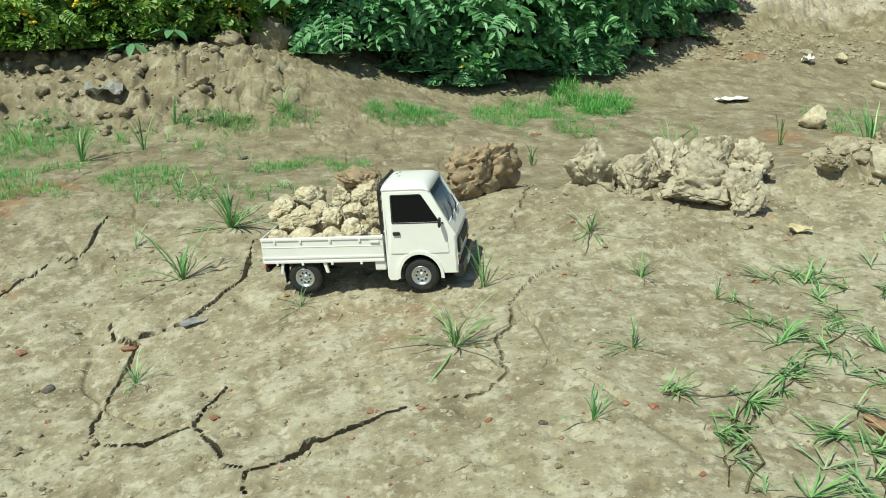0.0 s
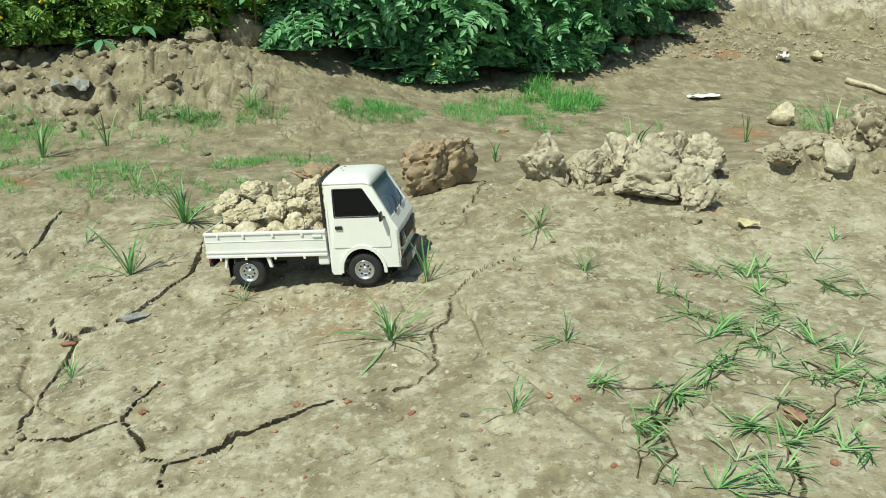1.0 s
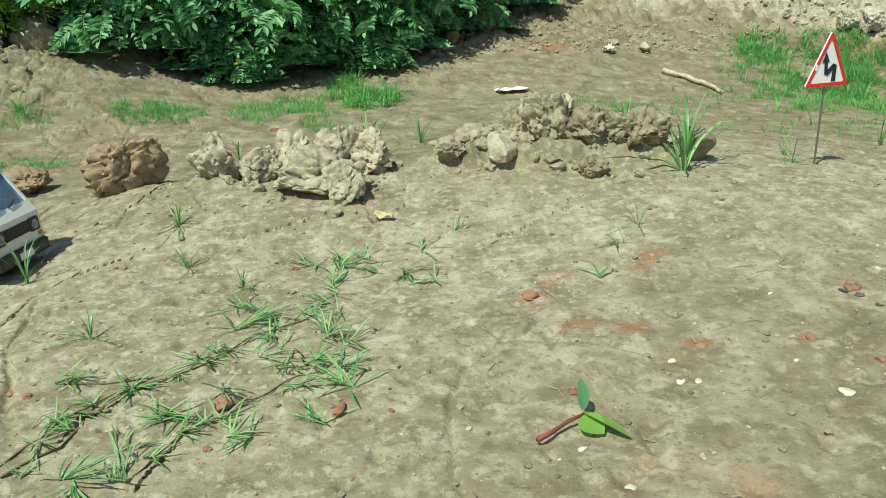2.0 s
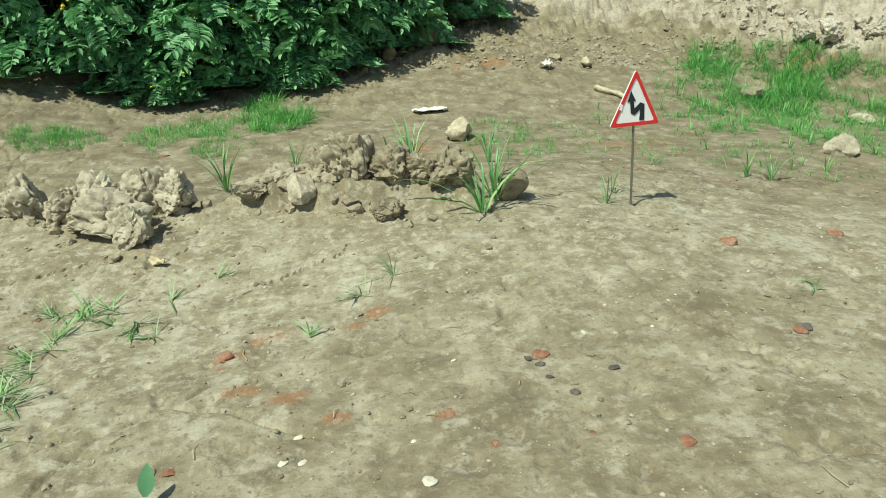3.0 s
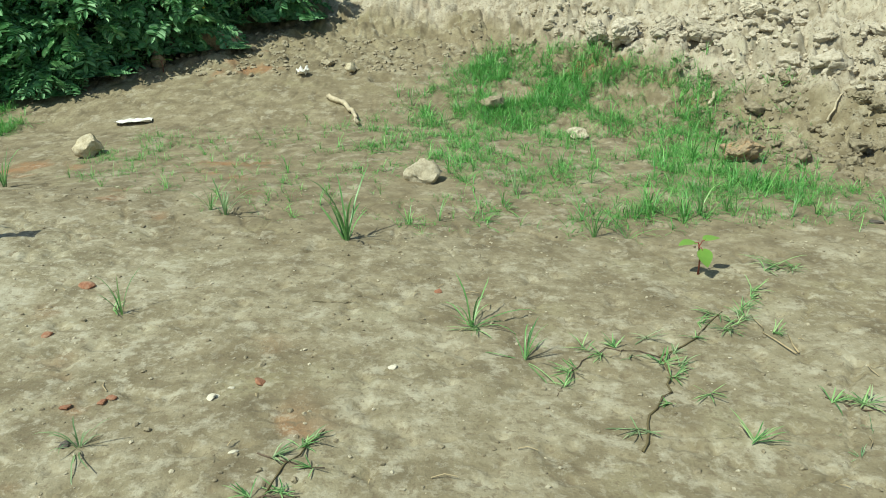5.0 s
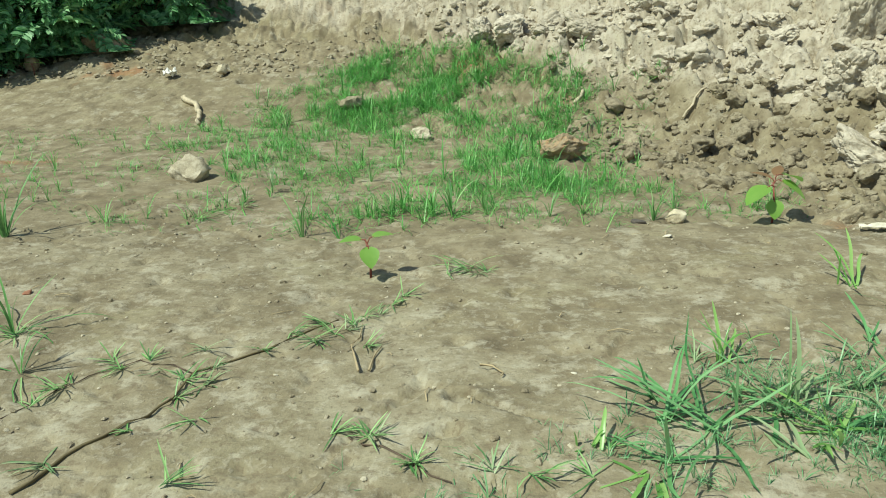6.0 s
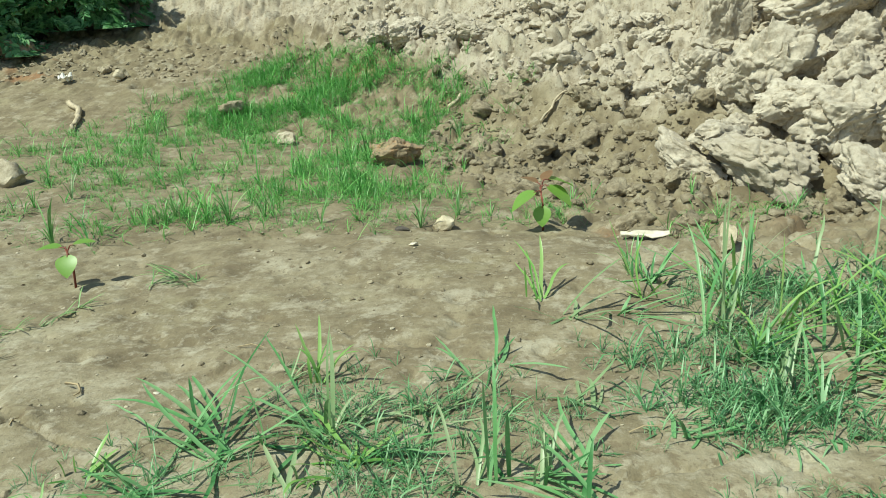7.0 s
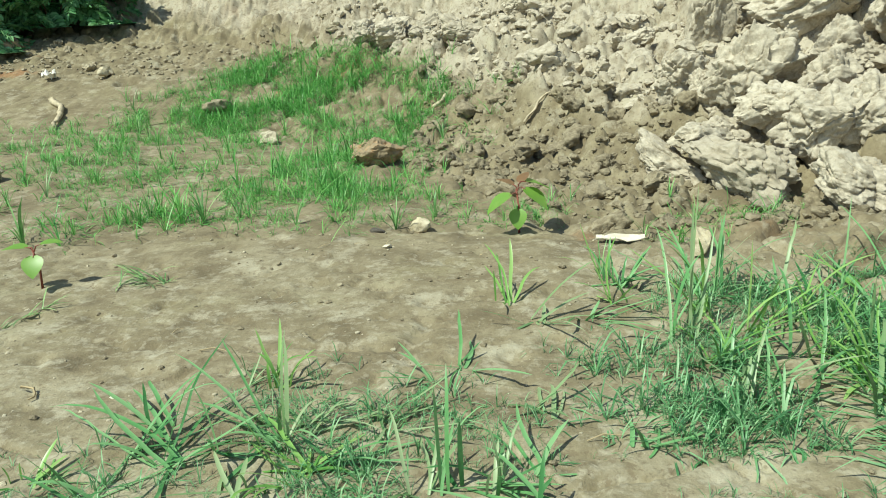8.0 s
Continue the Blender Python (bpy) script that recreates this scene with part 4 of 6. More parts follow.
set_lumps(CLOD_SAND, 45, on_heap_east, (0.04, 0.12), "broken pale clay block on the earth heap", "clods on the heap", 23, 0.85)
scatter_lumps("heap_rubble", CLOD_SAND, 170, on_heap, (0.025, 0.10), "loose pale clay rubble on the earth heap", 33, 0.7, 4)
set_lumps(CLOD_SAND, 50, on_heap, (0.025, 0.11), "loose pale clay clod on the earth heap", "clods on the heap", 3)
scatter_lumps("heap_crumbs", CLOD_SAND, 2200, on_heap, (0.007, 0.04), "pale clay crumbs on the earth heap", 13)
scatter_lumps("foot_rubble", CLOD_BROWN, 150, at_heap_foot, (0.016, 0.07), "damp brown clay rubble at the foot of the heap", 34, 0.8, 4)
set_lumps(CLOD_BROWN, 60, at_heap_foot, (0.016, 0.065), "damp brown clay clod at the heap's foot", "clods at the heap foot", 4)
scatter_lumps("foot_crumbs", CLOD_BROWN, 1500, at_heap_foot, (0.005, 0.028), "damp brown crumbs at the foot of the heap", 14)
set_lumps(CLOD_GREY, 30, on_back, (0.015, 0.07), "brown clay clod on the far bank", "clods on the far bank", 6)
scatter_lumps("back_crumbs", CLOD_GREY, 800, on_back, (0.005, 0.03), "brown soil crumbs on the far bank", 16)
scatter_lumps("bank_rubble", CLOD_BROWN, 170, on_west_bank, (0.006, 0.045), "grey brown crumbled clay on the bank", 35, 0.7, 3)
scatter_lumps("soil_crumbs", CLOD_BROWN, 4200, near_soil, (0.0015, 0.010), "small brown soil crumbs on the clay", 7, 0.6, 1)
scatter_lumps("pale_crumbs", CLOD_PALE, 3800, near_soil, (0.0015, 0.008), "small pale soil crumbs on the clay", 8, 0.6, 1)
scatter_lumps("west_crumbs", CLOD_GREY, 900, west_soil, (0.0025, 0.011), "brown crumbs on cracked clay", 9, 0.6, 1)
scatter_lumps("ridge_crumbs", CLOD_GREY, 240, by_ridges, (0.006, 0.035), "broken crumbs along the rows of clods", 10, 0.8, 2)

for mat, rows, label, name in ((BRICK, BRICK_CHIPS, "small red brick chip pressed in the clay", "brick_chip"), (PALE_STONE, PALE_CHIPS, "small white shell chip on the clay", "shell_chip"), (DARK_STONE, DARK_CHIPS, "small dark stone on the clay", "dark_stone")):
    kinds = [lump_mesh(name, mat, 300 + 10 * len(rows) + k, 6, 0.15, 2) for k in range(4)]
    for k, (x, y, r) in enumerate(rows):
        set_lump(name, kinds[k % 4], (x, y, lie_at(x, y) + 0.12 * r), (2.0 * r, 1.7 * r, 0.65 * r), (RNG.uniform(-15, 15), RNG.uniform(-15, 15), RNG.uniform(0, 360)), label, "stone", name + "s")



# ---- the toy pickup truck ----
def tumble(bm):
    """Lean the cab's sides in above the waist."""
    for v in bm.verts:
        if v.co.z > 0.092:
            v.co.y *= 1 - 1.7 * (v.co.z - 0.092)
    return bm


def arc(cx, cz, r, a0, a1, steps=12):
    return [(cx + r * math.cos(radians(a0 + (a1 - a0) * i / steps)), cz + r * math.sin(radians(a0 + (a1 - a0) * i / steps))) for i in range(steps + 1)]


def high(z):
    """The body stands tall above the axles."""
    return z if z < 0.0268 else 0.0268 + 1.12 * (z - 0.0268)


def short(x):
    """The bed ends close behind the rear wheels."""
    return x if x > -0.1 else -0.1 + 0.80 * (x + 0.1)


def build_truck(m):
    truck = empty("toy_pickup_truck", m, "white toy pickup truck with silver wheels, loaded with clods", "toy truck")
    W = 0.064

    def add(name, bm, mat, parent=truck, label="", smooth=False, loose=False):
        if not loose:
            for v in bm.verts:
                v.co.z = high(v.co.z)
                v.co.x = short(v.co.x)
        return part(name, bm, mat, parent, label, smooth)

    # cab
    side = [(0.049, 0.026), (0.049, 0.140), (0.053, 0.147), (0.110, 0.1475), (0.118, 0.144), (0.149, 0.094), (0.157, 0.084), (0.1585, 0.044), (0.1555, 0.031)]
    side += arc(0.100, 0.027, 0.0315, 7, 173) + [(0.064, 0.021), (0.052, 0.021)]
    window = rounded([(0.063, 0.102), (0.063, 0.1385), (0.1075, 0.1385), (0.1335, 0.102)], 0.003)
    door = rounded([(0.0565, 0.060), (0.0565, 0.1435), (0.109, 0.1435), (0.1425, 0.095), (0.1455, 0.060)], 0.003)
    for s in (-1, 1):
        add("cab_side", tumble(plate(side, [window], lambda x, z: (x, s * W, z), (0, -s * 0.003, 0))), WHITE_PAINT)
        d = add("door", tumble(plate(door, [rounded([(0.0615, 0.1005), (0.0615, 0.1400), (0.1080, 0.1400), (0.1355, 0.1005)], 0.003)], lambda x, z: (x, s * (W + 0.0012), z), (0, -s * 0.0012, 0))), WHITE_PAINT)
        y0, y1 = sorted((s * (W + 0.001), s * (W + 0.0035)))
        add("door_handle", box(0.0625, 0.0735, y0, y1, 0.0855, 0.0905, 0.001), BLACK_PLASTIC, d, "small black door handle")
        add("window_rubber", tumble(plate(rounded([(0.0615, 0.1005), (0.0615, 0.1400), (0.1080, 0.1400), (0.1355, 0.1005)], 0.003), [window], lambda x, z: (x, s * (W + 0.0008), z), (0, -s * 0.001, 0))), BLACK_PLASTIC, d, "black window rubber")
        pane = [(0.062, 0.101), (0.062, 0.1395), (0.1078, 0.1395), (0.1345, 0.101)]
        add("side_window", tumble(plate(pane, [], lambda x, z: (x, s * (W - 0.0012), z), (0, -s * 0.0008, 0))), SMOKED, d, "dark smoked side window")
        arch = arc(0.100, 0.027, 0.0315, -5, 185, 16) + arc(0.100, 0.027, 0.0362, 185, -5, 16)
        add("wheel_arch", plate(arch, [], lambda x, z: (x, s * (W + 0.003), z), (0, -s * 0.004, 0)), WHITE_PAINT)
        mirror = add("wing_mirror", box(0.1335, 0.1375, *sorted((s * 0.068, s * 0.080)), 0.098, 0.110, 0.0015), BLACK_PLASTIC, truck, "black wing mirror")
        add("mirror_arm", tube([(0.139, s * 0.062, 0.100), (0.136, s * 0.069, 0.103)], 0.0014), BLACK_PLASTIC, mirror)
        wiper = [(0.149, s * 0.020 - 0.01, 0.0985), (0.146, s * 0.020 + 0.012, 0.106), (0.139, s * 0.020 + 0.018, 0.1165)]
        add("wiper", tube(wiper, 0.0012, 0.0009), BLACK_PLASTIC)
        lamp = add("headlight", plate(rounded([(-0.012, -0.010), (0.012, -0.010), (0.012, 0.010), (-0.012, 0.010)], 0.004), [], lambda a, b: (0.1605, s * 0.044 + a, 0.066 + b), (-0.003, 0, 0)), BLACK_PLASTIC, truck, "black-rimmed headlight")
        add("headlight_glass", lathe([(0.0001, 0.002), (0.004, 0.0018), (0.0078, 0.0004), (0.0078, -0.001)], 20), LENS, lamp, loose=True).matrix_basis = pose(0.1612, s * 0.044, high(0.066), 0, 0, -90)
        add("indicator", box(0.156, 0.1605, s * 0.056 - 0.004, s * 0.056 + 0.004, 0.047, 0.0525, 0.001), plain("amber_lens", (0.7, 0.25, 0.03), 0.3), truck, "amber indicator")
    # roof, a crowned sheet with a turned-down rim
    bm = bmesh.new()
    us, vs = [i / 14 for i in range(15)], [-1 + i / 8 for i in range(17)]
    grid = []
    for u in us:
        x = 0.0485 + 0.072 * u
        row = []
        for v in vs:
            z = 0.1475 + 0.0065 * (1 - abs(v) ** 4) * (1 - 0.75 * max(0, (u - 0.72) / 0.28) ** 2) * (1 - 0.35 * max(0, (0.1 - u) / 0.1) ** 2) - 0.0035 * max(0, (u - 0.85) / 0.15) ** 2
            row.append(bm.verts.new((x, v * W * 0.912, z)))
        grid.append(row)
    for a, b in zip(grid, grid[1:]):
        for k in range(len(vs) - 1):
            bm.faces.new((a[k], b[k], b[k + 1], a[k + 1]))
    made = bmesh.ops.extrude_face_region(bm, geom=bm.faces[:])["geom"]
    bmesh.ops.translate(bm, vec=(0, 0, -0.003), verts=[g for g in made if isinstance(g, bmesh.types.BMVert)])
    bmesh.ops.recalc_face_normals(bm, faces=bm.faces[:])
    add("roof", bm, WHITE_PAINT, truck, "", True)
    for k, (x, y) in enumerate(((0.060, 0.012), (0.067, -0.004), (0.063, 0.024))):
        add("paint_chip", lathe([(0.0001, 0.0), (0.0022, 0.0002), (0.0026, -0.0008)], 7), DARK_IN, truck, "dark chip in the roof paint", loose=True).matrix_basis = pose(x, y, high(0.1540), 90, 0, 40 * k)
    # windscreen and its frame, leaning back
    lean = lambda y, t: (0.1505 - 0.0320 * t, y * (1 - 0.09 * t), 0.0935 + 0.0525 * t)
    outer = rounded([(-W + 0.001, 0), (W - 0.001, 0), (W - 0.001, 1), (-W + 0.001, 1)], 0.003)
    inner = rounded([(-W + 0.007, 0.1), (W - 0.007, 0.1), (W - 0.007, 0.92), (-W + 0.007, 0.92)], 0.004)
    add("windscreen_frame", plate(outer, [inner], lean, (-0.003, 0, -0.0015)), WHITE_PAINT)
    shield = add("windscreen", plate(rounded([(-W + 0.0065, 0.09), (W - 0.0065, 0.09), (W - 0.0065, 0.93), (-W + 0.0065, 0.93)], 0.004), [], lambda y, t: tuple(Vector(lean(y, t)) + Vector((-0.0016, 0, -0.0008))), (-0.001, 0, -0.0006)), WINDSCREEN, truck, "blue-tinted windscreen")
    shield.visible_shadow = False
    # front panel, grille and bumper
    front = [(-W, 0.031), (W, 0.031), (W, 0.0835), (W - 0.002, 0.094), (-W + 0.002, 0.094), (-W, 0.0835)]
    add("front_panel", plate(front, [], lambda y, z: (0.1575 - max(0, z - 0.084) * 0.7, y, z), (-0.003, 0, 0)), WHITE_PAINT)
    grille = add("grille", box(0.157, 0.1598, -0.031, 0.031, 0.058, 0.075, 0.001), BLACK_PLASTIC, truck, "black grille")
    for k in range(4):
        add("grille_slat", box(0.1598, 0.1612, -0.030, 0.030, 0.0595 + 0.004 * k, 0.0612 + 0.004 * k), BLACK_PLASTIC, grille)
    add("front_bumper", box(0.150, 0.1655, -W, W, 0.024, 0.043, 0.004), BLACK_PLASTIC, truck, "black front bumper")
    add("number_plate", box(0.1655, 0.1663, -0.017, 0.017, 0.028, 0.038), SIGN_WHITE)
    back_hole = rounded([(-0.044, 0.102), (0.044, 0.102), (0.041, 0.137), (-0.041, 0.137)], 0.004)
    add("cab_back", plate([(-W + 0.001, 0.026), (W - 0.001, 0.026), (W - 0.001, 0.092), (W * 0.91, 0.146), (-W * 0.91, 0.146), (-W + 0.001, 0.092)], [back_hole], lambda y, z: (0.0495, y, z), (0.0025, 0, 0)), WHITE_PAINT)
    add("cab_floor", box(0.051, 0.155, -0.060, 0.060, 0.056, 0.060), DARK_IN)
    add("seat", box(0.055, 0.085, -0.056, 0.056, 0.060, 0.082, 0.004, box(0.055, 0.064, -0.056, 0.056, 0.07, 0.118, 0.003)), DARK_IN)
    add("dashboard", box(0.122, 0.150, -0.058, 0.058, 0.060, 0.096, 0.005), DARK_IN)
    wheel = add("steering_wheel", lathe([(0.0145, -0.001), (0.016, 0.0), (0.0145, 0.001), (0.013, 0.0)], 20), DARK_IN, loose=True)
    wheel.matrix_basis = pose(0.116, -0.028, high(0.100), 0, 0, 90) @ pose(0, 0, 0, 35, 0, 0)
    # guard frame behind the cab
    guard = add("cab_guard", tube([(0.044, -0.056, 0.084), (0.044, -0.055, 0.146), (0.044, -0.050, 0.151), (0.044, 0.050, 0.151), (0.044, 0.055, 0.146), (0.044, 0.056, 0.084)], 0.0026, sides=8), BLACK_PLASTIC, truck, "black tubular guard behind the cab")
    for z in (0.108, 0.128):
        add("guard_rail", tube([(0.044, -0.055, z), (0.044, 0.055, z)], 0.0018), BLACK_PLASTIC, guard)
    for y in (-0.038, -0.019, 0, 0.019, 0.038):
        add("guard_bar", tube([(0.044, y, 0.084), (0.044, y, 0.150)], 0.0016), BLACK_PLASTIC, guard)
    # bed
    add("bed_floor", box(-0.155, 0.046, -0.063, 0.063, 0.049, 0.053, 0.0008), WHITE_PAINT)
    for s in (-1, 1):
        y0, y1 = sorted((s * 0.0655, s * 0.0625))
        board = add("side_board", box(-0.1565, 0.046, y0, y1, 0.049, 0.086, 0.0008), WHITE_PAINT)
        for z, h, d in ((0.0835, 0.0032, 0.0017), (0.0575, 0.0030, 0.0014), (0.0515, 0.0034, 0.0017), (0.0725, 0.0012, 0.0007)):
            y0, y1 = sorted((s * 0.0650, s * (0.0655 + d)))
            add("rib", box(-0.1568, 0.0463, y0, y1, z - h / 2, z + h / 2, 0.0005), WHITE_PAINT, board)
        for x in (-0.13, -0.083, -0.036, 0.010):
            y0, y1 = sorted((s * 0.0654, s * 0.0678))
            add("hinge", box(x - 0.0018, x + 0.0018, y0, y1, 0.0785, 0.0835, 0.0004), WHITE_PAINT, board)
            add("hinge", box(x - 0.0018, x + 0.0018, y0, y1, 0.0465, 0.0512, 0.0004), WHITE_PAINT, board)
        y0, y1 = sorted((s * 0.0654, s * 0.0682))
        add("latch", box(0.026, 0.0405, y0, y1, 0.0765, 0.0795, 0.0006), WHITE_PAINT, board)
        for x0, x1 in ((-0.118, -0.127), (-0.052, -0.043)):
            y0, y1 = sorted((s * 0.060, s * 0.0645))
            bm = plate([(x0, 0.0495), (x0 + (0.005 if x1 > x0 else -0.005), 0.0495), (x1, 0.0345), (x1 - (0.005 if x1 > x0 else -0.005), 0.0345)], [], lambda x, z: (x, y0, z), (0, y1 - y0, 0))
            add("arch_stay", bm, WHITE_PAINT)
        y0, y1 = sorted((s * 0.050, s * 0.064))
        add("bed_bracket", box(0.030, 0.047, y0, y1, 0.036, 0.049, 0.002), WHITE_PAINT)
        y0, y1 = sorted((s * 0.026, s * 0.033))
        add("chassis_rail", box(-0.150, 0.140, y0, y1, 0.034, 0.047, 0.001), BLACK_PLASTIC)
        y0, y1 = sorted((s * 0.043, s * 0.060))
        add("tail_light", box(-0.1595, -0.155, y0, y1, 0.040, 0.048, 0.001), RED_LENS, truck, "red tail light")
        add("mud_flap", box(-0.1205, -0.1190, *sorted((s * 0.042, s * 0.061)), 0.018, 0.046), BLACK_PLASTIC)
    gate = add("tailgate", box(-0.1585, -0.1555, -0.0655, 0.0655, 0.049, 0.086, 0.0008), WHITE_PAINT)
    for z in (0.0835, 0.0575, 0.0515):
        add("rib", box(-0.1598, -0.158, -0.0655, 0.0655, z - 0.0016, z + 0.0016, 0.0005), WHITE_PAINT, gate)
    add("headboard", box(0.0425, 0.0455, -0.0625, 0.0625, 0.053, 0.086, 0.0008), WHITE_PAINT)
    add("rear_bumper", box(-0.1585, -0.150, -0.062, 0.062, 0.036, 0.043, 0.0015), BLACK_PLASTIC)
    add("battery_box", box(-0.035, 0.030, -0.030, 0.030, 0.028, 0.046, 0.003), BLACK_PLASTIC)
    for x in (-0.084, 0.100):
        add("axle", tube([(x, -0.05, 0.0265), (x, 0.05, 0.0265)], 0.0045, sides=10), BLACK_PLASTIC)
    # wheels
    tyre = [(0.0140, -0.0085), (0.0205, -0.0095), (0.0250, -0.0080), (0.0266, -0.0045), (0.0268, 0.0), (0.0266, 0.0045), (0.0250, 0.0080), (0.0205, 0.0095), (0.0140, 0.0085)]
    rim = [(0.0001, 0.0072), (0.0032, 0.0072), (0.0040, 0.0056), (0.0056, 0.0050), (0.0062, 0.0066), (0.0100, 0.0064), (0.0110, 0.0050), (0.0128, 0.0074), (0.0144, 0.0094), (0.0152, 0.0090), (0.0150, -0.0080)]
    for x in (-0.084, 0.100):
        for s in (-1, 1):
            hub = new("wheel")
            hub.empty_display_size = 0.02
            hub.parent = truck
            hub.matrix_basis = pose(x, s * 0.054, 0.0268, 0, RNG.uniform(0, 40), 0 if s > 0 else 180)
            add("tyre", lathe(tyre, 36, False), RUBBER, hub, "black rubber tyre", True, True)
            add("rim", lathe(rim, 36), CHROME, hub, "silver plated rim", True, True)
            for k in range(8):
                a = 2 * math.pi * k / 8
                add("rim_hole", lathe([(0.0001, 0.0003), (0.0017, 0.0003), (0.0017, -0.001)], 8), DARK_IN, hub, "", False, True).matrix_basis = pose(0.0082 * math.cos(a), 0.0067, 0.0082 * math.sin(a))
            for k in range(30):
                a = 360 * k / 30
                add("tread_block", box(-0.0014, 0.0014, -0.0075, 0.0075, 0.0258, 0.0271), RUBBER, hub, loose=True).matrix_basis = pose(0, 0, 0, 0, a, 0)
    return truck


TRUCK = Matrix.Translation((0.0174, 1.253, -0.027)) @ pose(0, 0, 0, 0, -4.4, -16.5) @ Matrix.Scale(0.958, 4)
build_truck(TRUCK)

LOAD = [
    (-0.137, -0.044, 0.076, 0.040, 0.030), (-0.108, -0.046, 0.073, 0.024, 0.022), (-0.090, -0.045, 0.074, 0.030, 0.024), (-0.056, -0.045, 0.073, 0.046, 0.022),
    (-0.008, -0.043, 0.084, 0.052, 0.044), (0.027, -0.046, 0.078, 0.024, 0.028), (-0.126, -0.026, 0.094, 0.040, 0.030), (-0.100, -0.022, 0.101, 0.064, 0.036),
    (-0.046, -0.024, 0.098, 0.040, 0.036), (-0.012, -0.016, 0.108, 0.034, 0.034), (0.022, -0.022, 0.104, 0.040, 0.034), (-0.066, -0.004, 0.108, 0.036, 0.032),
    (-0.142, -0.006, 0.112, 0.052, 0.042), (-0.086, 0.012, 0.121, 0.058, 0.036), (-0.040, 0.012, 0.120, 0.034, 0.036), (0.004, 0.014, 0.124, 0.048, 0.036), (0.026, 0.004, 0.118, 0.030, 0.034),
]
for k, (x, y, z, w, h) in enumerate(LOAD):
    me = lump_mesh("clod", CLOD_TAN, 140 + k, 10, 0.27, 5)
    ob = set_lump("clod", me, (0, 0, 0), (1.22 * w, 1.15 * h, 1.2 * h), (0, 0, 0), "dry tan clay clod heaped in the truck bed", "clod", "clods in the truck bed")
    ob.matrix_basis = TRUCK @ pose(short(x) + 0.003, y + 0.006, high(z), RNG.uniform(-20, 20), RNG.uniform(-15, 15), RNG.uniform(-25, 25)) @ Matrix.Diagonal((0.98 * w, 0.95 * h, 1.05 * h, 1))
for k in range(12):
    x, y = -0.135 + 0.048 * (k % 4), (-0.03, 0.0, 0.03, 0.045)[k // 4]
    me = lump_mesh("clod", CLOD_TAN, 180 + k % 5, 9, 0.3)
    ob = set_lump("clod", me, (0, 0, 0), (1, 1, 1), (0, 0, 0), "dry tan clay clod low in the truck bed", "clod", "clods in the truck bed")
    ob.matrix_basis = TRUCK @ pose(x + 0.01 * (k // 4), y, 0.076, RNG.uniform(0, 360), 20, 40 * k) @ Matrix.Diagonal((0.05, 0.042, 0.046, 1))


# ---- the road sign ----
def build_sign():
    x, y = 1.543, 1.272
    z0 = lie_at(x, y)
    sign = empty("road_sign", pose(x, y, z0, 0, -1.5, 6) @ Matrix.Scale(1.08, 4), "small triangular red-bordered bend warning sign on a wire", "road sign")
    part("post", tube([(0, 0.002, -0.03), (0.001, 0.002, 0.09), (0, 0.002, 0.212)], 0.0021), STEEL, sign, "thin steel wire post")
    half, lo, hi = 0.0445, 0.136, 0.227

    def tri(k):
        c = lo + (hi - lo) / 3
        return rounded([(-half * k, c + (lo - c) * k), (half * k, c + (lo - c) * k), (0, c + (hi - c) * k)], 0.006 * k)

    plate_ob = part("sign_plate", plate(tri(1), [], lambda a, b: (a, 0.0, b), (0, -0.003, 0)), SIGN_WHITE, sign)
    part("border", plate(tri(1.0), [tri(0.80)], lambda a, b: (a, -0.0034, b), (0, -0.0008, 0)), SIGN_RED, plate_ob, "red painted border")
    arrow = [(0.0175, 0.156), (0.0085, 0.157), (0.0095, 0.176), (-0.0010, 0.1665), (-0.0080, 0.170), (-0.0100, 0.190), (-0.0150, 0.1895), (-0.0085, 0.2080), (0.0005, 0.1910), (-0.0035, 0.1905), (-0.0015, 0.1775), (0.0095, 0.1875), (0.0170, 0.1845)]
    part("arrow", plate(arrow, [], lambda a, b: (a * 0.95, -0.0034, 0.136 + (b - 0.148) * 0.95), (0, -0.0007, 0)), SIGN_BLACK, plate_ob, "black double-bend arrow")
    part("chip", plate([(-0.030, 0.178), (-0.0255, 0.176), (-0.0235, 0.186), (-0.0275, 0.188)], [], lambda a, b: (a * 0.95, -0.0040, 0.136 + (b - 0.148) * 0.95), (0, -0.0006, 0)), SIGN_WHITE, plate_ob, "white chip in the border")


build_sign()


# ---- grass ----
def blade(verts, faces, base, yaw, length, width, rise, droop, rng, segs=5):
    """One folded, arching leaf of grass."""
    at, pitch, n = Vector(base), rise, len(verts)
    c, s = math.cos(yaw), math.sin(yaw)
    side, turn = Vector((-s, c, 0)), 0.0
    for i in range(segs + 1):
        t = i / segs
        w = width * (0.55 + 0.9 * t) * (1 - t) ** 0.55 if i < segs else 0
        if i < segs:
            verts += [tuple(at - side * w), tuple(at - Vector((0, 0, 0.35 * w))), tuple(at + side * w)]
        else:
            verts.append(tuple(at))
        at = at + Vector((c * math.cos(pitch), s * math.cos(pitch), math.sin(pitch))) * (length / segs)
        pitch -= droop / segs * (0.4 + 1.2 * t)
        turn += rng.gauss(0, 0.09)
        c, s = math.cos(yaw + turn), math.sin(yaw + turn)
    for i in range(segs - 1):
        a = n + 3 * i
        faces += [(a, a + 1, a + 4, a + 3), (a + 1, a + 2, a + 5, a + 4)]
    a = n + 3 * (segs - 1)
    faces += [(a, a + 1, a + 3), (a + 1, a + 2, a + 3)]


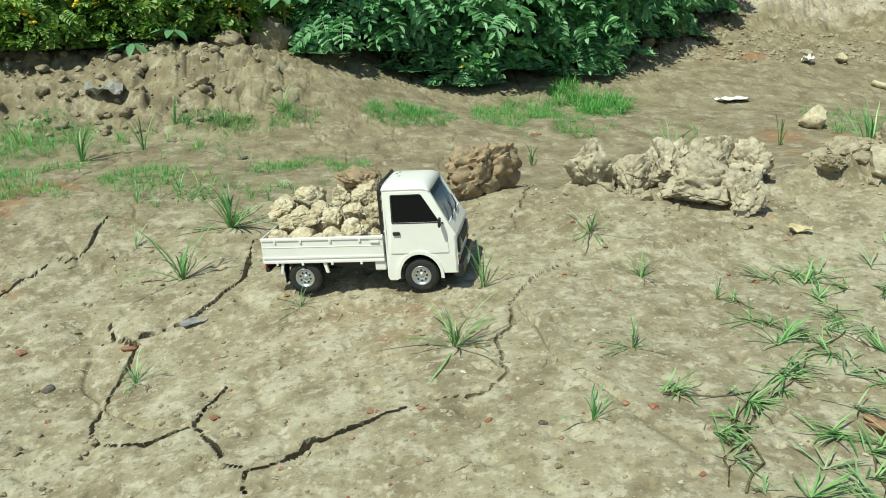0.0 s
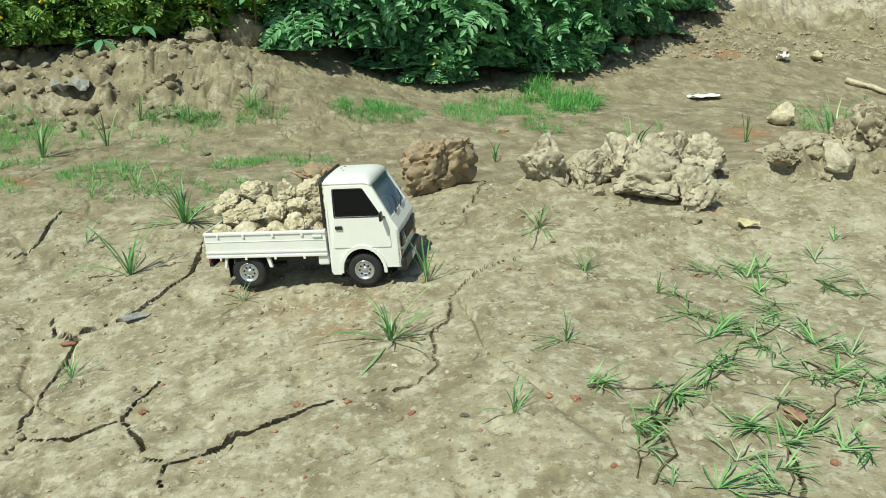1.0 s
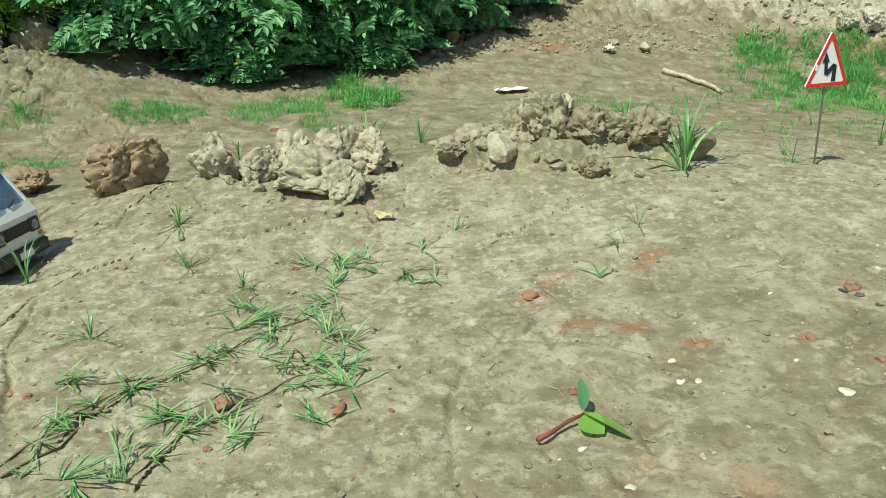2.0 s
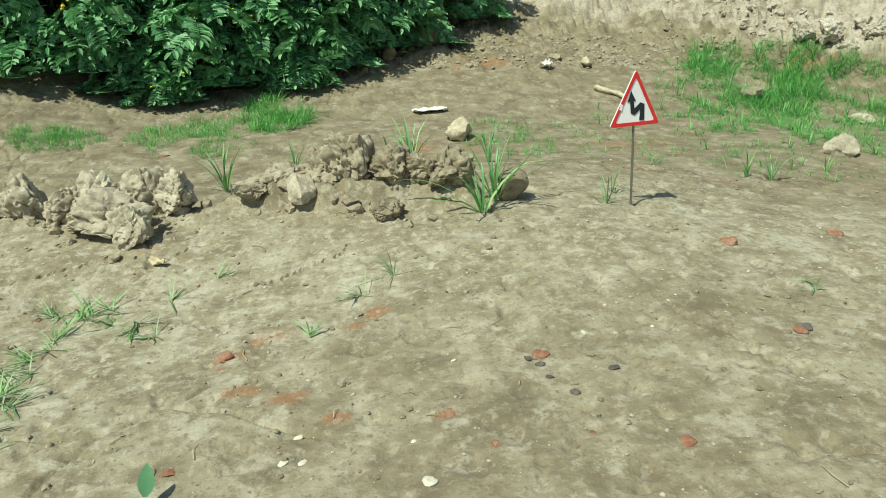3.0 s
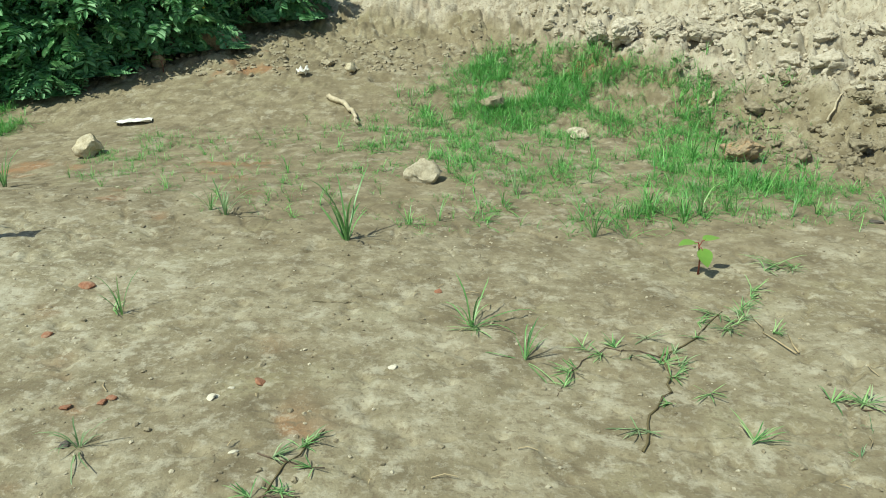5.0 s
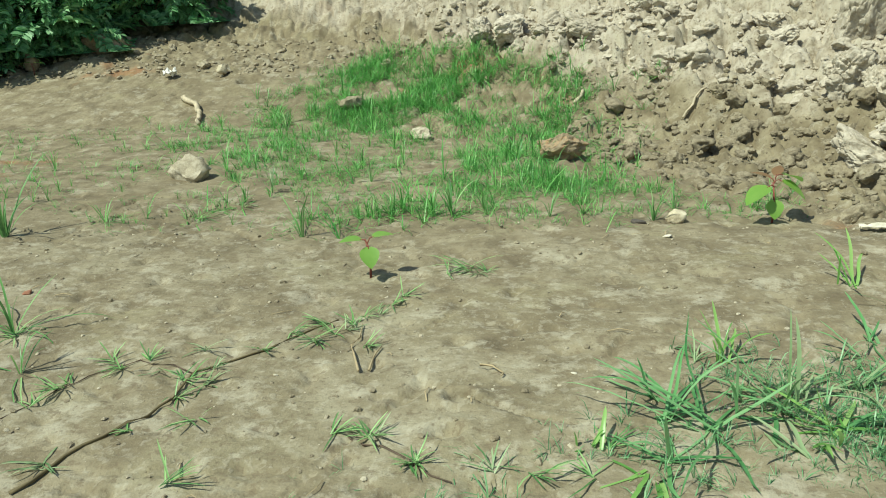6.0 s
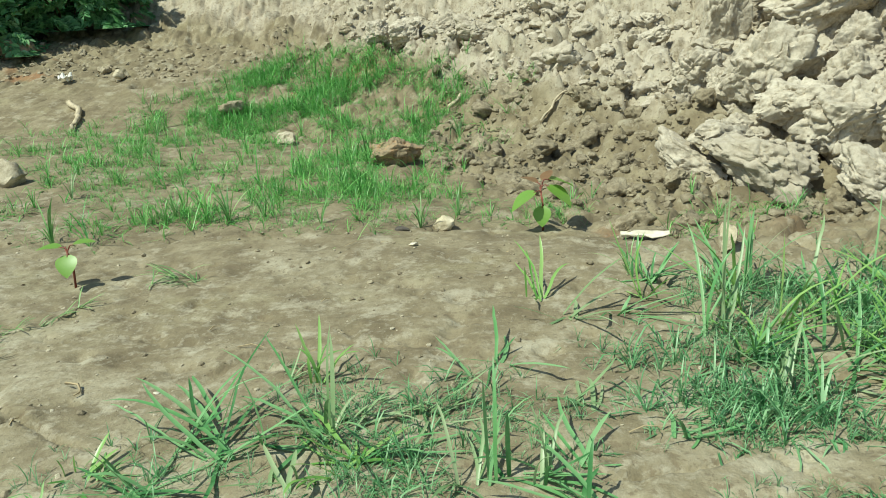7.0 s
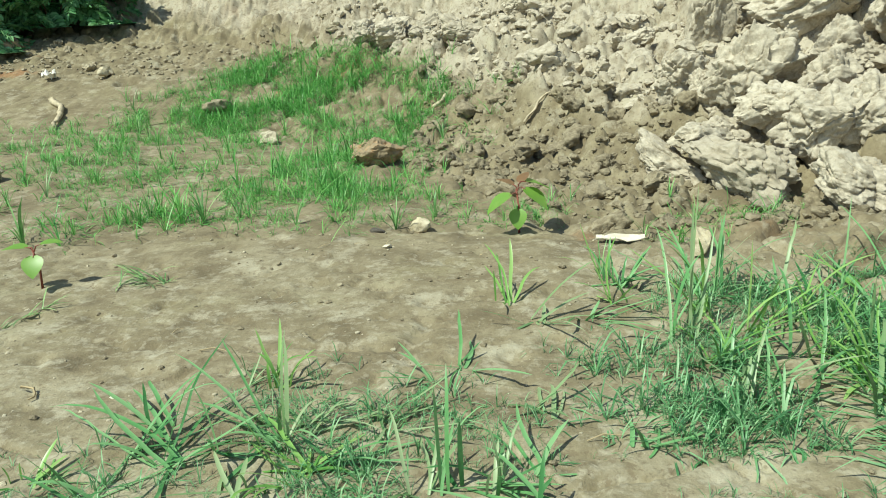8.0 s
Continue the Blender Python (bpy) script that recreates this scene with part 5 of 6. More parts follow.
def strap_mesh(count, length, flat, head, seed, mat):
    """A tuft of long keeled straps, some upright, most lying outwards."""
    rng = random.Random(seed)
    verts, faces = [], []
    for k in range(count):
        yaw = radians(head) + rng.gauss(0, 0.7) if k < 0.4 * count else rng.uniform(0, 2 * math.pi)
        low = min(1.5, max(0.02, flat + rng.gauss(0, 0.42)))
        ln = length * (rng.uniform(0.85, 1.25) if k < 0.4 * count else rng.uniform(0.4, 0.9))
        a, r = rng.uniform(0, 6.28), 0.014 * rng.random()
        blade(verts, faces, (r * math.cos(a), r * math.sin(a), 0.001), yaw, ln, rng.uniform(0.0015, 0.0033), math.pi / 2 - low, rng.uniform(-0.1, 1.5) * (1.4 - 0.6 * low), rng, 8)
    return mesh_of("grass_tuft", verts, faces, mat, True)


def tuft_mesh(count, height, spread, seed, mat, thick=0.036, segs=6):
    rng = random.Random(seed)
    verts, faces = [], []
    for k in range(count):
        yaw = rng.uniform(0, 2 * math.pi)
        low = min(1.45, abs(rng.gauss(0, 0.55)) * spread)
        ln = height * rng.uniform(0.45, 1.25) * (1 + 0.4 * low)
        r = 0.05 * height * rng.random()
        blade(verts, faces, (r * math.cos(yaw), r * math.sin(yaw), -0.003), yaw, ln, max(0.0011, thick * height * rng.uniform(0.45, 0.8)), math.pi / 2 - low, rng.uniform(0.5, 2.0) * (0.6 + 0.4 * spread), rng, segs)
    return mesh_of("grass_tuft", verts, faces, mat, True)


def grow_tufts(rows, seed, words):
    for k, (x, y, h, n, spread) in enumerate(rows):
        me = tuft_mesh(int(n * 1.25) + 2, h, 1.25 * spread, seed + k, GRASS_PALE if k % 6 == 4 else GRASS, 0.038)
        ob = new("grass_tuft", me)
        ob.matrix_basis = pose(x, y, lie_at(x, y), 0, 0, 37 * k)
        look_word = "low spreading" if spread > 1.1 else "upright" if spread < 0.55 else "arching"
        tagged(ob, f"{look_word} green grass tuft {words}", "grass tuft", "grass tufts")


grow_tufts(TUFTS_WEST, 400, "growing from cracked dry clay")
grow_tufts(TUFTS_MIDDLE, 450, "growing from bare clay soil")
grow_tufts(TUFTS_EAST, 500, "growing from damp clay beside turf")
STRAP_DICE = random.Random(77)
STRAPS += [(STRAP_DICE.uniform(3.70, 4.08), STRAP_DICE.uniform(0.86, 1.2), STRAP_DICE.uniform(0.06, 0.12), STRAP_DICE.randint(6, 11), STRAP_DICE.uniform(0.8, 1.35), STRAP_DICE.uniform(-60, 120)) for _ in range(30)]
STRAPS += [(STRAP_DICE.uniform(3.22, 3.60), STRAP_DICE.uniform(0.72, 0.88), STRAP_DICE.uniform(0.05, 0.09), STRAP_DICE.randint(6, 10), STRAP_DICE.uniform(0.9, 1.3), STRAP_DICE.uniform(0, 360)) for _ in range(12)]
for k, (x, y, ln, n, flat, head) in enumerate(STRAPS):
    ob = new("grass_tuft", strap_mesh(n, ln, flat, head, 560 + k, (STRAP, STRAP, GRASS_PALE, STRAP_LIME)[k % 4]))
    ob.matrix_basis = pose(x, y, lie_at(x, y))
    tagged(ob, "sprawling strap-leaved grass tuft over low grass" if flat > 0.8 else "upright strap-leaved grass tuft in low grass", "grass tuft", "strap-leaved tufts")


def grow_turf(rows, name, label, seed, mat, spreads, thick, bare=0.4):
    rng = random.Random(seed)
    kinds = []
    for k in range(8):
        me = tuft_mesh(9, 1.0, spreads[k % 4], seed + k, mat, thick, 3)
        kinds.append((np.array([v.co[:] for v in me.vertices]), [tuple(p.vertices) for p in me.polygons]))
        bpy.data.meshes.remove(me)
    spots = []
    for outline, density, h in (row for row in rows if len(row) == 3):
        xs, ys = [p[0] for p in outline], [p[1] for p in outline]
        ring = list(zip(outline, outline[1:] + outline[:1]))
        n = int(density * (max(xs) - min(xs)) * (max(ys) - min(ys)))
        dice = np.random.default_rng(seed)
        px, py = dice.uniform(min(xs), max(xs), n), dice.uniform(min(ys), max(ys), n)
        inside = np.zeros(n, int)
        for a, b in ring:
            if a[1] != b[1]:
                inside += ((a[1] > py) != (b[1] > py)) & (px < a[0] + (py - a[1]) * (b[0] - a[0]) / (b[1] - a[1]))
        thick_here = value_noise(px * 11, py * 11, 5) + 0.35 * value_noise(px * 40, py * 40, 6)
        keep = (inside % 2 == 1) & (thick_here > bare + 0.25 * dice.random(n))
        tall = 0.35 + 1.5 * np.clip(value_noise(px * 18, py * 18, 8), 0, 1) ** 2
        for k in np.nonzero(keep)[0]:
            spots.append((px[k] + rng.gauss(0, 0.035), py[k] + rng.gauss(0, 0.035), h * tall[k] * rng.uniform(0.5, 1.2)))
    for x, y, rx, ry, n, h in (row for row in rows if len(row) == 6):
        for _ in range(int(n * 3.6)):
            a, r = rng.uniform(0, 2 * math.pi), rng.random() ** 0.6 * 1.12
            spots.append((x + rx * r * math.cos(a), y + ry * r * math.sin(a), h * rng.uniform(0.4, 1.1)))
    at_x, at_y = np.array([p[0] for p in spots]), np.array([p[1] for p in spots])
    ragged = value_noise(at_x * 14, at_y * 14, 5) > 0.33
    spots = [p for p, good in zip(spots, ragged) if good]
    z = lie(np.array([s[0] for s in spots]), np.array([s[1] for s in spots]))
    verts, faces = [], []
    for (x, y, h), zz in zip(spots, z):
        co, fs = kinds[rng.randrange(8)]
        a = rng.uniform(0, 6.3)
        m = np.array([[math.cos(a), -math.sin(a), 0], [math.sin(a), math.cos(a), 0], [0, 0, 1]])
        base = len(verts)
        verts.extend(map(tuple, (co @ m.T) * h + np.array([x, y, zz - 0.002])))
        faces.extend(tuple(i + base for i in f) for f in fs)
    tagged(new(name, mesh_of(name, verts, faces, mat, True)), label, "grass", kind="stuff")


grow_turf(GRASS_BACK, "turf_back", "thin patches of green grass on bare soil", 600, GRASS_MID, (1.3, 2.0, 2.6, 3.2), 0.034)
grow_turf(MAT_DENSE, "turf_south", "tangled low dark green grass with bare gaps", 680, GRASS_DEEP, (2.2, 3.0, 4.0, 5.5), 0.05, 0.36)
grow_turf(TURF_DENSE, "turf_east", "dense short green grass beside the heap", 640, GRASS_MID, (1.4, 2.4, 3.4, 4.6), 0.032, 0.24)
grow_turf(TURF_THIN, "turf_thin", "thin short green grass with bare soil between", 660, GRASS_MID, (1.4, 2.4, 3.4, 4.8), 0.036, 0.44)


def grow_sprouts(rows, seed, label):
    """Small fans of stiff leaves along creeping stems."""
    rng = random.Random(seed)
    for k, (x, y, r) in enumerate(rows):
        verts, faces = [], []
        head = rng.uniform(0, 6.3)
        r *= 1.1
        for j in range(rng.randint(7, 12)):
            yaw = head + rng.gauss(0, 1.1)
            back = rng.uniform(-0.35, 0.1) * r
            blade(verts, faces, (back * math.cos(head), back * math.sin(head), 0.0015), yaw, 1.45 * r * rng.uniform(0.45, 1.0), 0.0008 + 0.016 * r, rng.uniform(0.05, 0.75), rng.uniform(0.3, 1.0), rng, 4)
        ob = new("creeping_grass", mesh_of("creeping_grass", verts, faces, GRASS if k % 4 else GRASS_PALE, True))
        ob.matrix_basis = pose(x, y, lie_at(x, y))
        tagged(ob, label, "grass", "creeping grass fans")


grow_sprouts(SPROUTS, 700, "fan of short stiff grass leaves on a runner")
grow_sprouts([(x, y, 0.75 * r) for x, y, r in SPROUTS_EAST], 740, "sparse fan of grass leaves on a thin runner")


def runner(name, points, r0, r1, mat, label, seed, lift=0.003, category="stem"):
    """A stem or twig that lies on the soil."""
    rng = random.Random(seed)
    pts = []
    for (ax, ay), (bx, by) in zip(points, points[1:]):
        n = max(2, int(math.hypot(bx - ax, by - ay) / 0.018))
        for i in range(n):
            t = i / n
            pts.append((ax + t * (bx - ax) + rng.gauss(0, 0.0025), ay + t * (by - ay) + rng.gauss(0, 0.0025)))
    pts.append(points[-1])
    zs = lie(np.array([p[0] for p in pts]), np.array([p[1] for p in pts]))
    zs = np.maximum(zs, np.convolve(np.r_[zs[0], zs, zs[-1]], [0.33, 0.34, 0.33], "valid"))
    bm = tube([(p[0], p[1], z + lift + 0.0015 * rng.random()) for p, z in zip(pts, zs)], r0, r1, 5)
    return tagged(part(name, bm, mat, None, "", True), label, category)


for k, (pts, r) in enumerate(RUNNERS):
    runner("grass_runner", pts, 0.6 * r, 0.35 * r, TWIG if k % 3 else STEM, "thin brown creeping grass runner on the clay", 60 + k, 0.0008)["group"] = "grass runners"


LEAFY = []
for k, (pts, r) in enumerate(RUNNERS):
    for (ax, ay), (bx, by) in zip(pts, pts[1:]):
        n = max(1, int(math.hypot(bx - ax, by - ay) / 0.045))
        LEAFY += [(ax + (bx - ax) * (i + 0.5) / n + RNG.gauss(0, 0.008), ay + (by - ay) * (i + 0.5) / n + RNG.gauss(0, 0.008), RNG.uniform(0.014, 0.03)) for i in range(n)]
grow_sprouts(LEAFY, 780, "little leaf fan growing along a creeping runner")


# ---- leafy plants ----
def leaf_shape(verts, faces, base, along, up, length, width, fold=0.25, bend=0.3, tip=1.0, segs=5):
    """One broad leaf with a midrib fold."""
    along, up = Vector(along).normalized(), Vector(up).normalized()
    side = along.cross(up).normalized()
    up = side.cross(along)
    n = len(verts)
    base = Vector(base)
    for i in range(segs + 1):
        t = i / segs
        w = 0.5 * width * math.sin(math.pi * min(1, 0.04 + 0.96 * t) ** tip) ** 0.8 if i < segs else 0.0
        mid = base + along * (length * t) - up * (bend * length * t * t)
        verts += [tuple(mid - side * w + up * fold * w), tuple(mid), tuple(mid + side * w + up * fold * w)]
    for i in range(segs):
        a = n + 3 * i
        faces += [(a, a + 1, a + 4, a + 3), (a + 1, a + 2, a + 5, a + 4)]


def seedling(x, y, height, leaves, label, stem_mat, seed):
    z = lie_at(x, y)
    plant = empty("seedling", pose(x, y, z), label, "seedling")
    part("stem", tube([(0, 0, -0.005), (0.002, 0.001, 0.5 * height), (-0.003, 0, height)], 0.0022, 0.0013), stem_mat, plant, "thin reddish stem", True)
    for yaw, h, ln, w, pitch, mat in leaves:
        a = radians(yaw)
        d = Vector((math.cos(a) * math.cos(radians(pitch)), math.sin(a) * math.cos(radians(pitch)), math.sin(radians(pitch))))
        verts, faces = [], []
        s = 0.25 * ln
        leaf_shape(verts, faces, d * s + Vector((0, 0, h)), d, (0, 0, 1), ln, w, 0.15, 0.25, 0.75, 7)
        ob = new("leaf", mesh_of("leaf", verts, faces, mat, True))
        ob.parent = plant
        part("leaf_stalk", tube([(0, 0, h - 0.006), tuple(d * 0.5 * s + Vector((0, 0, h))), tuple(d * (s + 0.003) + Vector((0, 0, h)))], 0.0011, 0.0008), stem_mat, ob)
    return plant


seedling(2.907, 1.247, 0.062, [(195, 0.060, 0.034, 0.030, 12, LEAF_LIME), (-75, 0.056, 0.034, 0.030, -38, LEAF_LIME), (15, 0.062, 0.032, 0.028, 14, LEAF_LIME)], "young seedling with three round lime-green leaves", STEM_RED, 1)
seedling(3.589, 1.500, 0.075, [(195, 0.072, 0.050, 0.050, -22, LEAF_LIME), (20, 0.088, 0.048, 0.048, -8, LEAF_LIME), (-25, 0.082, 0.050, 0.046, -25, LEAF_LIME), (-95, 0.050, 0.034, 0.030, -55, LEAF_LIME), (150, 0.078, 0.034, 0.02, 25, LEAF_BRONZE), (60, 0.080, 0.032, 0.02, 35, LEAF_BRONZE)], "leafy seedling with lime and reddish leaves by the heap", STEM_RED, 2)
seedling(1.30, 3.16, 0.05, [(180, 0.05, 0.04, 0.03, 10, LEAF_LIME), (0, 0.05, 0.04, 0.03, 5, LEAF_LIME)], "tiny two-leaved seedling on the bank", STEM_RED, 3)

z = lie_at(0.80, 0.585)
sprig = empty("leaf_sprig", pose(0.806, 0.588, z + 0.003), "uprooted green sprig with a red stem on the clay", "sprig")
part("stem", tube([(-0.047, -0.018, 0.003), (-0.030, -0.010, 0.004), (-0.012, 0.0, 0.006), (0.006, 0.005, 0.009)], 0.0027, 0.0014), STEM_RED, sprig, "crimson stem", True)
for base, along, up, ln, w, mat in (((0.004, 0.006, 0.010), (0.62, -0.62, -0.05), (0.1, 0.3, 1), 0.050, 0.019, LEAF_LIME), ((0.0, 0.0, 0.008), (0.5, -0.75, -0.08), (-0.3, 0.0, 1), 0.026, 0.026, LEAF_LIME), ((0.006, 0.010, 0.010), (0.12, 0.4, 0.9), (0.3, -1, 0.2), 0.030, 0.015, LEAF_BROAD)):
    verts, faces = [], []
    leaf_shape(verts, faces, base, along, up, ln, w, 0.2, 0.15, 0.9, 7)
    ob = new("leaf", mesh_of("leaf", verts, faces, mat, True))
    ob.parent = sprig


# ---- shrubs ----
def leaflet(verts, faces, base, along, length, width, lift):
    """A small folded leaflet of two faces."""
    d = Vector(along).normalized()
    side = d.cross(Vector((0, 0, 1))).normalized()
    up = side.cross(d) * lift * width
    n = len(verts)
    base = Vector(base)
    droop = Vector((0, 0, -0.18 * length))
    verts += [tuple(base), tuple(base + d * 0.35 * length - side * width * 0.5 + up), tuple(base + d * 0.75 * length - side * width * 0.42 + up + 0.5 * droop)]
    verts += [tuple(base + d * length + droop), tuple(base + d * 0.75 * length + side * width * 0.42 + up + 0.5 * droop), tuple(base + d * 0.35 * length + side * width * 0.5 + up)]
    faces += [(n, n + 1, n + 2, n + 3), (n, n + 3, n + 4, n + 5)]


def feather_leaf(rng, length, pairs=8, cut=0.27, narrow=0.42):
    """A leaf made of paired leaflets along a bent rib, from the origin along x."""
    verts, faces = [], []
    droop = rng.uniform(0.1, 0.5)

    def rib(t):
        return Vector((length * t, 0, -droop * length * t * t))

    for k in range(pairs):
        t = 0.16 + 0.8 * k / pairs
        ln = cut * length * (0.5 + 0.6 * math.sin(math.pi * (0.15 + 0.75 * t))) * rng.uniform(0.85, 1.1)
        for s in (-1, 1):
            leaflet(verts, faces, rib(t), (0.55 + rng.gauss(0, 0.08), s, rng.gauss(0.05, 0.2)), ln, ln * narrow, 0.25)
    leaflet(verts, faces, rib(0.94), (1, 0, -0.3), 0.24 * length, 0.1 * length, 0.25)
    n = len(verts)
    for i in range(4):
        p = rib(i / 3.1)
        verts += [(p.x, -0.006 * length, p.z), (p.x, 0.006 * length, p.z)]
    faces += [(n + 2 * i, n + 2 * i + 1, n + 2 * i + 3, n + 2 * i + 2) for i in range(3)]
    return np.array(verts), faces


def shrub(x, y, rx, ry, height, leaves, size, mat, label, seed, flowers=0, narrow=0.36, pairs=6, hang=0.6):
    rng = random.Random(seed)
    z0 = level(x, y, 0.1)
    bush = empty("shrub", pose(x, y, z0), label, "shrub", "shrubs on the bank")
    for k in range(9):
        a = 2 * math.pi * k / 9 + rng.uniform(-0.3, 0.3)
        r = rng.uniform(0.35, 0.95)
        end = Vector((rx * r * math.cos(a), ry * r * math.sin(a), height * rng.uniform(0.35, 0.7)))
        mid = Vector((end.x * 0.35, end.y * 0.35, end.z * 0.55))
        stem = bmesh.new()
        tube([(0.02 * math.cos(a), 0.02 * math.sin(a), -0.03), tuple(mid), tuple(end)], 0.005, 0.002, 5, stem)
        part("stem", stem, STEM, bush)
    kinds = [feather_leaf(rng, 1.0, pairs, 0.30, narrow) for _ in range(6)]
    verts, faces = [], []
    fspots = []
    for k in range(int(1.45 * leaves)):
        a, u = rng.uniform(0, 2 * math.pi), rng.uniform(-0.35, 1.0)
        lobe = 1 + 0.22 * math.sin(3 * a + seed) * math.cos(2.3 * u * 3 + seed) + 0.12 * math.sin(7 * a + 2 * seed)
        r = rng.uniform(0.45, 1.0) ** 0.5 * lobe
        c = math.sqrt(max(0, 1 - max(0, u) ** 2))
        p = Vector((rx * r * c * math.cos(a), ry * r * c * math.sin(a), max(0.015, height * (0.22 + 0.78 * max(u, -0.28) * r))))
        out = Vector((math.cos(a) * c / rx, math.sin(a) * c / ry, max(u, 0) / height * 0.6)).normalized()
        yaw = math.atan2(out.y, out.x) + rng.gauss(0, 0.7)
        tilt = rng.gauss(0.25 + 0.5 * max(u, 0) - hang, 0.35)
        s = size * rng.uniform(0.6, 1.2)
        m = np.array((Euler((rng.gauss(0, 0.4), -tilt, yaw)).to_matrix()))
        co, fs = kinds[rng.randrange(6)]
        q = (co @ m.T) * s + np.array(p)
        q[:, 2] = np.maximum(q[:, 2], 0.0)
        base = len(verts)
        verts.extend(map(tuple, q))
        faces.extend(tuple(i + base for i in f) for f in fs)
        if u > 0.0 and r > 0.7:
            fspots.append(p + out * 0.35 * s)
    crown = new("crown", mesh_of("crown", verts, faces, mat))
    crown.parent = bush
    if flowers and fspots:
        bm = bmesh.new()
        for _ in range(flowers):
            p = rng.choice(fspots)
            for k in range(rng.randint(2, 5)):
                o = p + Vector((rng.gauss(0, 0.012), rng.gauss(0, 0.012), 0.01 + rng.gauss(0, 0.01)))
                bmesh.ops.create_icosphere(bm, subdivisions=1, radius=rng.uniform(0.004, 0.0085), matrix=Matrix.Translation(o) @ Matrix.Scale(0.6, 4, (0, 0, 1)))
        fl = part("flowers", bm, FLOWER, bush, "small yellow flowers")
        fl["kind"] = "stuff"
    return bush


GREEN = "dense dark green feathery-leaved shrub on the bank"
for k, (x, y, rx, ry, h, n, s) in enumerate([(0.10, 3.05, 0.34, 0.30, 0.55, 520, 0.13), (0.50, 3.10, 0.34, 0.28, 0.60, 520, 0.14), (0.85, 3.22, 0.32, 0.28, 0.55, 480, 0.14), (1.15, 3.45, 0.34, 0.26, 0.50, 420, 0.13), (1.50, 3.82, 0.34, 0.26, 0.45, 360, 0.12), (-0.25, 3.25, 0.34, 0.30, 0.65, 420, 0.13), (0.35, 3.65, 0.55, 0.35, 0.95, 520, 0.15), (1.00, 3.95, 0.55, 0.35, 0.95, 480, 0.15), (-0.50, 3.75, 0.60, 0.35, 0.95, 460, 0.15), (1.62, 4.25, 0.42, 0.3, 0.75, 380, 0.14)]):
    shrub(x, y, rx, ry, h, n, s, LEAF, GREEN, 900 + k, 22 if k < 4 else 0, 0.5, 8)
for k, (x, y, rx, ry, h, n, s) in enumerate([(-0.62, 2.84, 0.24, 0.15, 0.26, 480, 0.07), (-0.93, 2.80, 0.26, 0.18, 0.30, 520, 0.075), (-1.25, 2.82, 0.28, 0.2, 0.34, 480, 0.08), (-0.36, 2.88, 0.2, 0.12, 0.24, 340, 0.075), (-1.05, 3.4, 0.4, 0.3, 0.5, 420, 0.1), (-1.65, 3.2, 0.4, 0.3, 0.45, 360, 0.1), (-0.45, 3.35, 0.3, 0.25, 0.45, 340, 0.09)]):
    shrub(x, y, rx, ry, h, n, s, LEAF_YELLOW, "light green weedy shrub with yellow flowers", 950 + k, 75, 0.5, 6)
shrub(0.42, 2.86, 0.12, 0.08, 0.13, 90, 0.09, LEAF, "low leafy shoots hanging over the soil", 980, 6, 0.42, 6)
shrub(0.86, 2.98, 0.14, 0.09, 0.14, 90, 0.10, LEAF, "low leafy shoots hanging over the soil", 981, 2, 0.42, 6)


def broad_plant(x, y, z, n, ln, seed):
    rng = random.Random(seed)
    plant = empty("broadleaf_plant", pose(x, y, level(x, y) + z), "broad-leaved plant with pale green pointed leaves", "plant", "broad-leaved plants")
    part("stem", tube([(0, 0.02, -z - 0.02), (0, 0.01, -0.4 * z), (0, 0, 0)], 0.005, 0.003), STEM, plant)
    for k in range(n):
        a = math.pi * (0.95 + 1.1 * k / max(1, n - 1)) + rng.gauss(0, 0.1)
        verts, faces = [], []
        leaf_shape(verts, faces, (0.012 * math.cos(a), 0.012 * math.sin(a), 0), (math.cos(a), math.sin(a), rng.uniform(-0.45, 0.1)), (0, 0, 1), ln * rng.uniform(0.8, 1.1), 0.36 * ln, 0.2, 0.25, 0.8, 6)
        ob = new("leaf", mesh_of("leaf", verts, faces, LEAF_BROAD, True))
        ob.parent = plant


for k, (x, y, z, n, ln) in enumerate([(-0.50, 2.69, 0.05, 5, 0.075), (-0.62, 2.68, 0.03, 5, 0.07), (-0.16, 2.76, 0.17, 6, 0.09), (-0.30, 2.74, 0.19, 5, 0.09), (-1.06, 2.62, 0.04, 5, 0.07), (-0.44, 2.74, 0.14, 4, 0.06)]):
    broad_plant(x, y, z, n, ln, 70 + k)


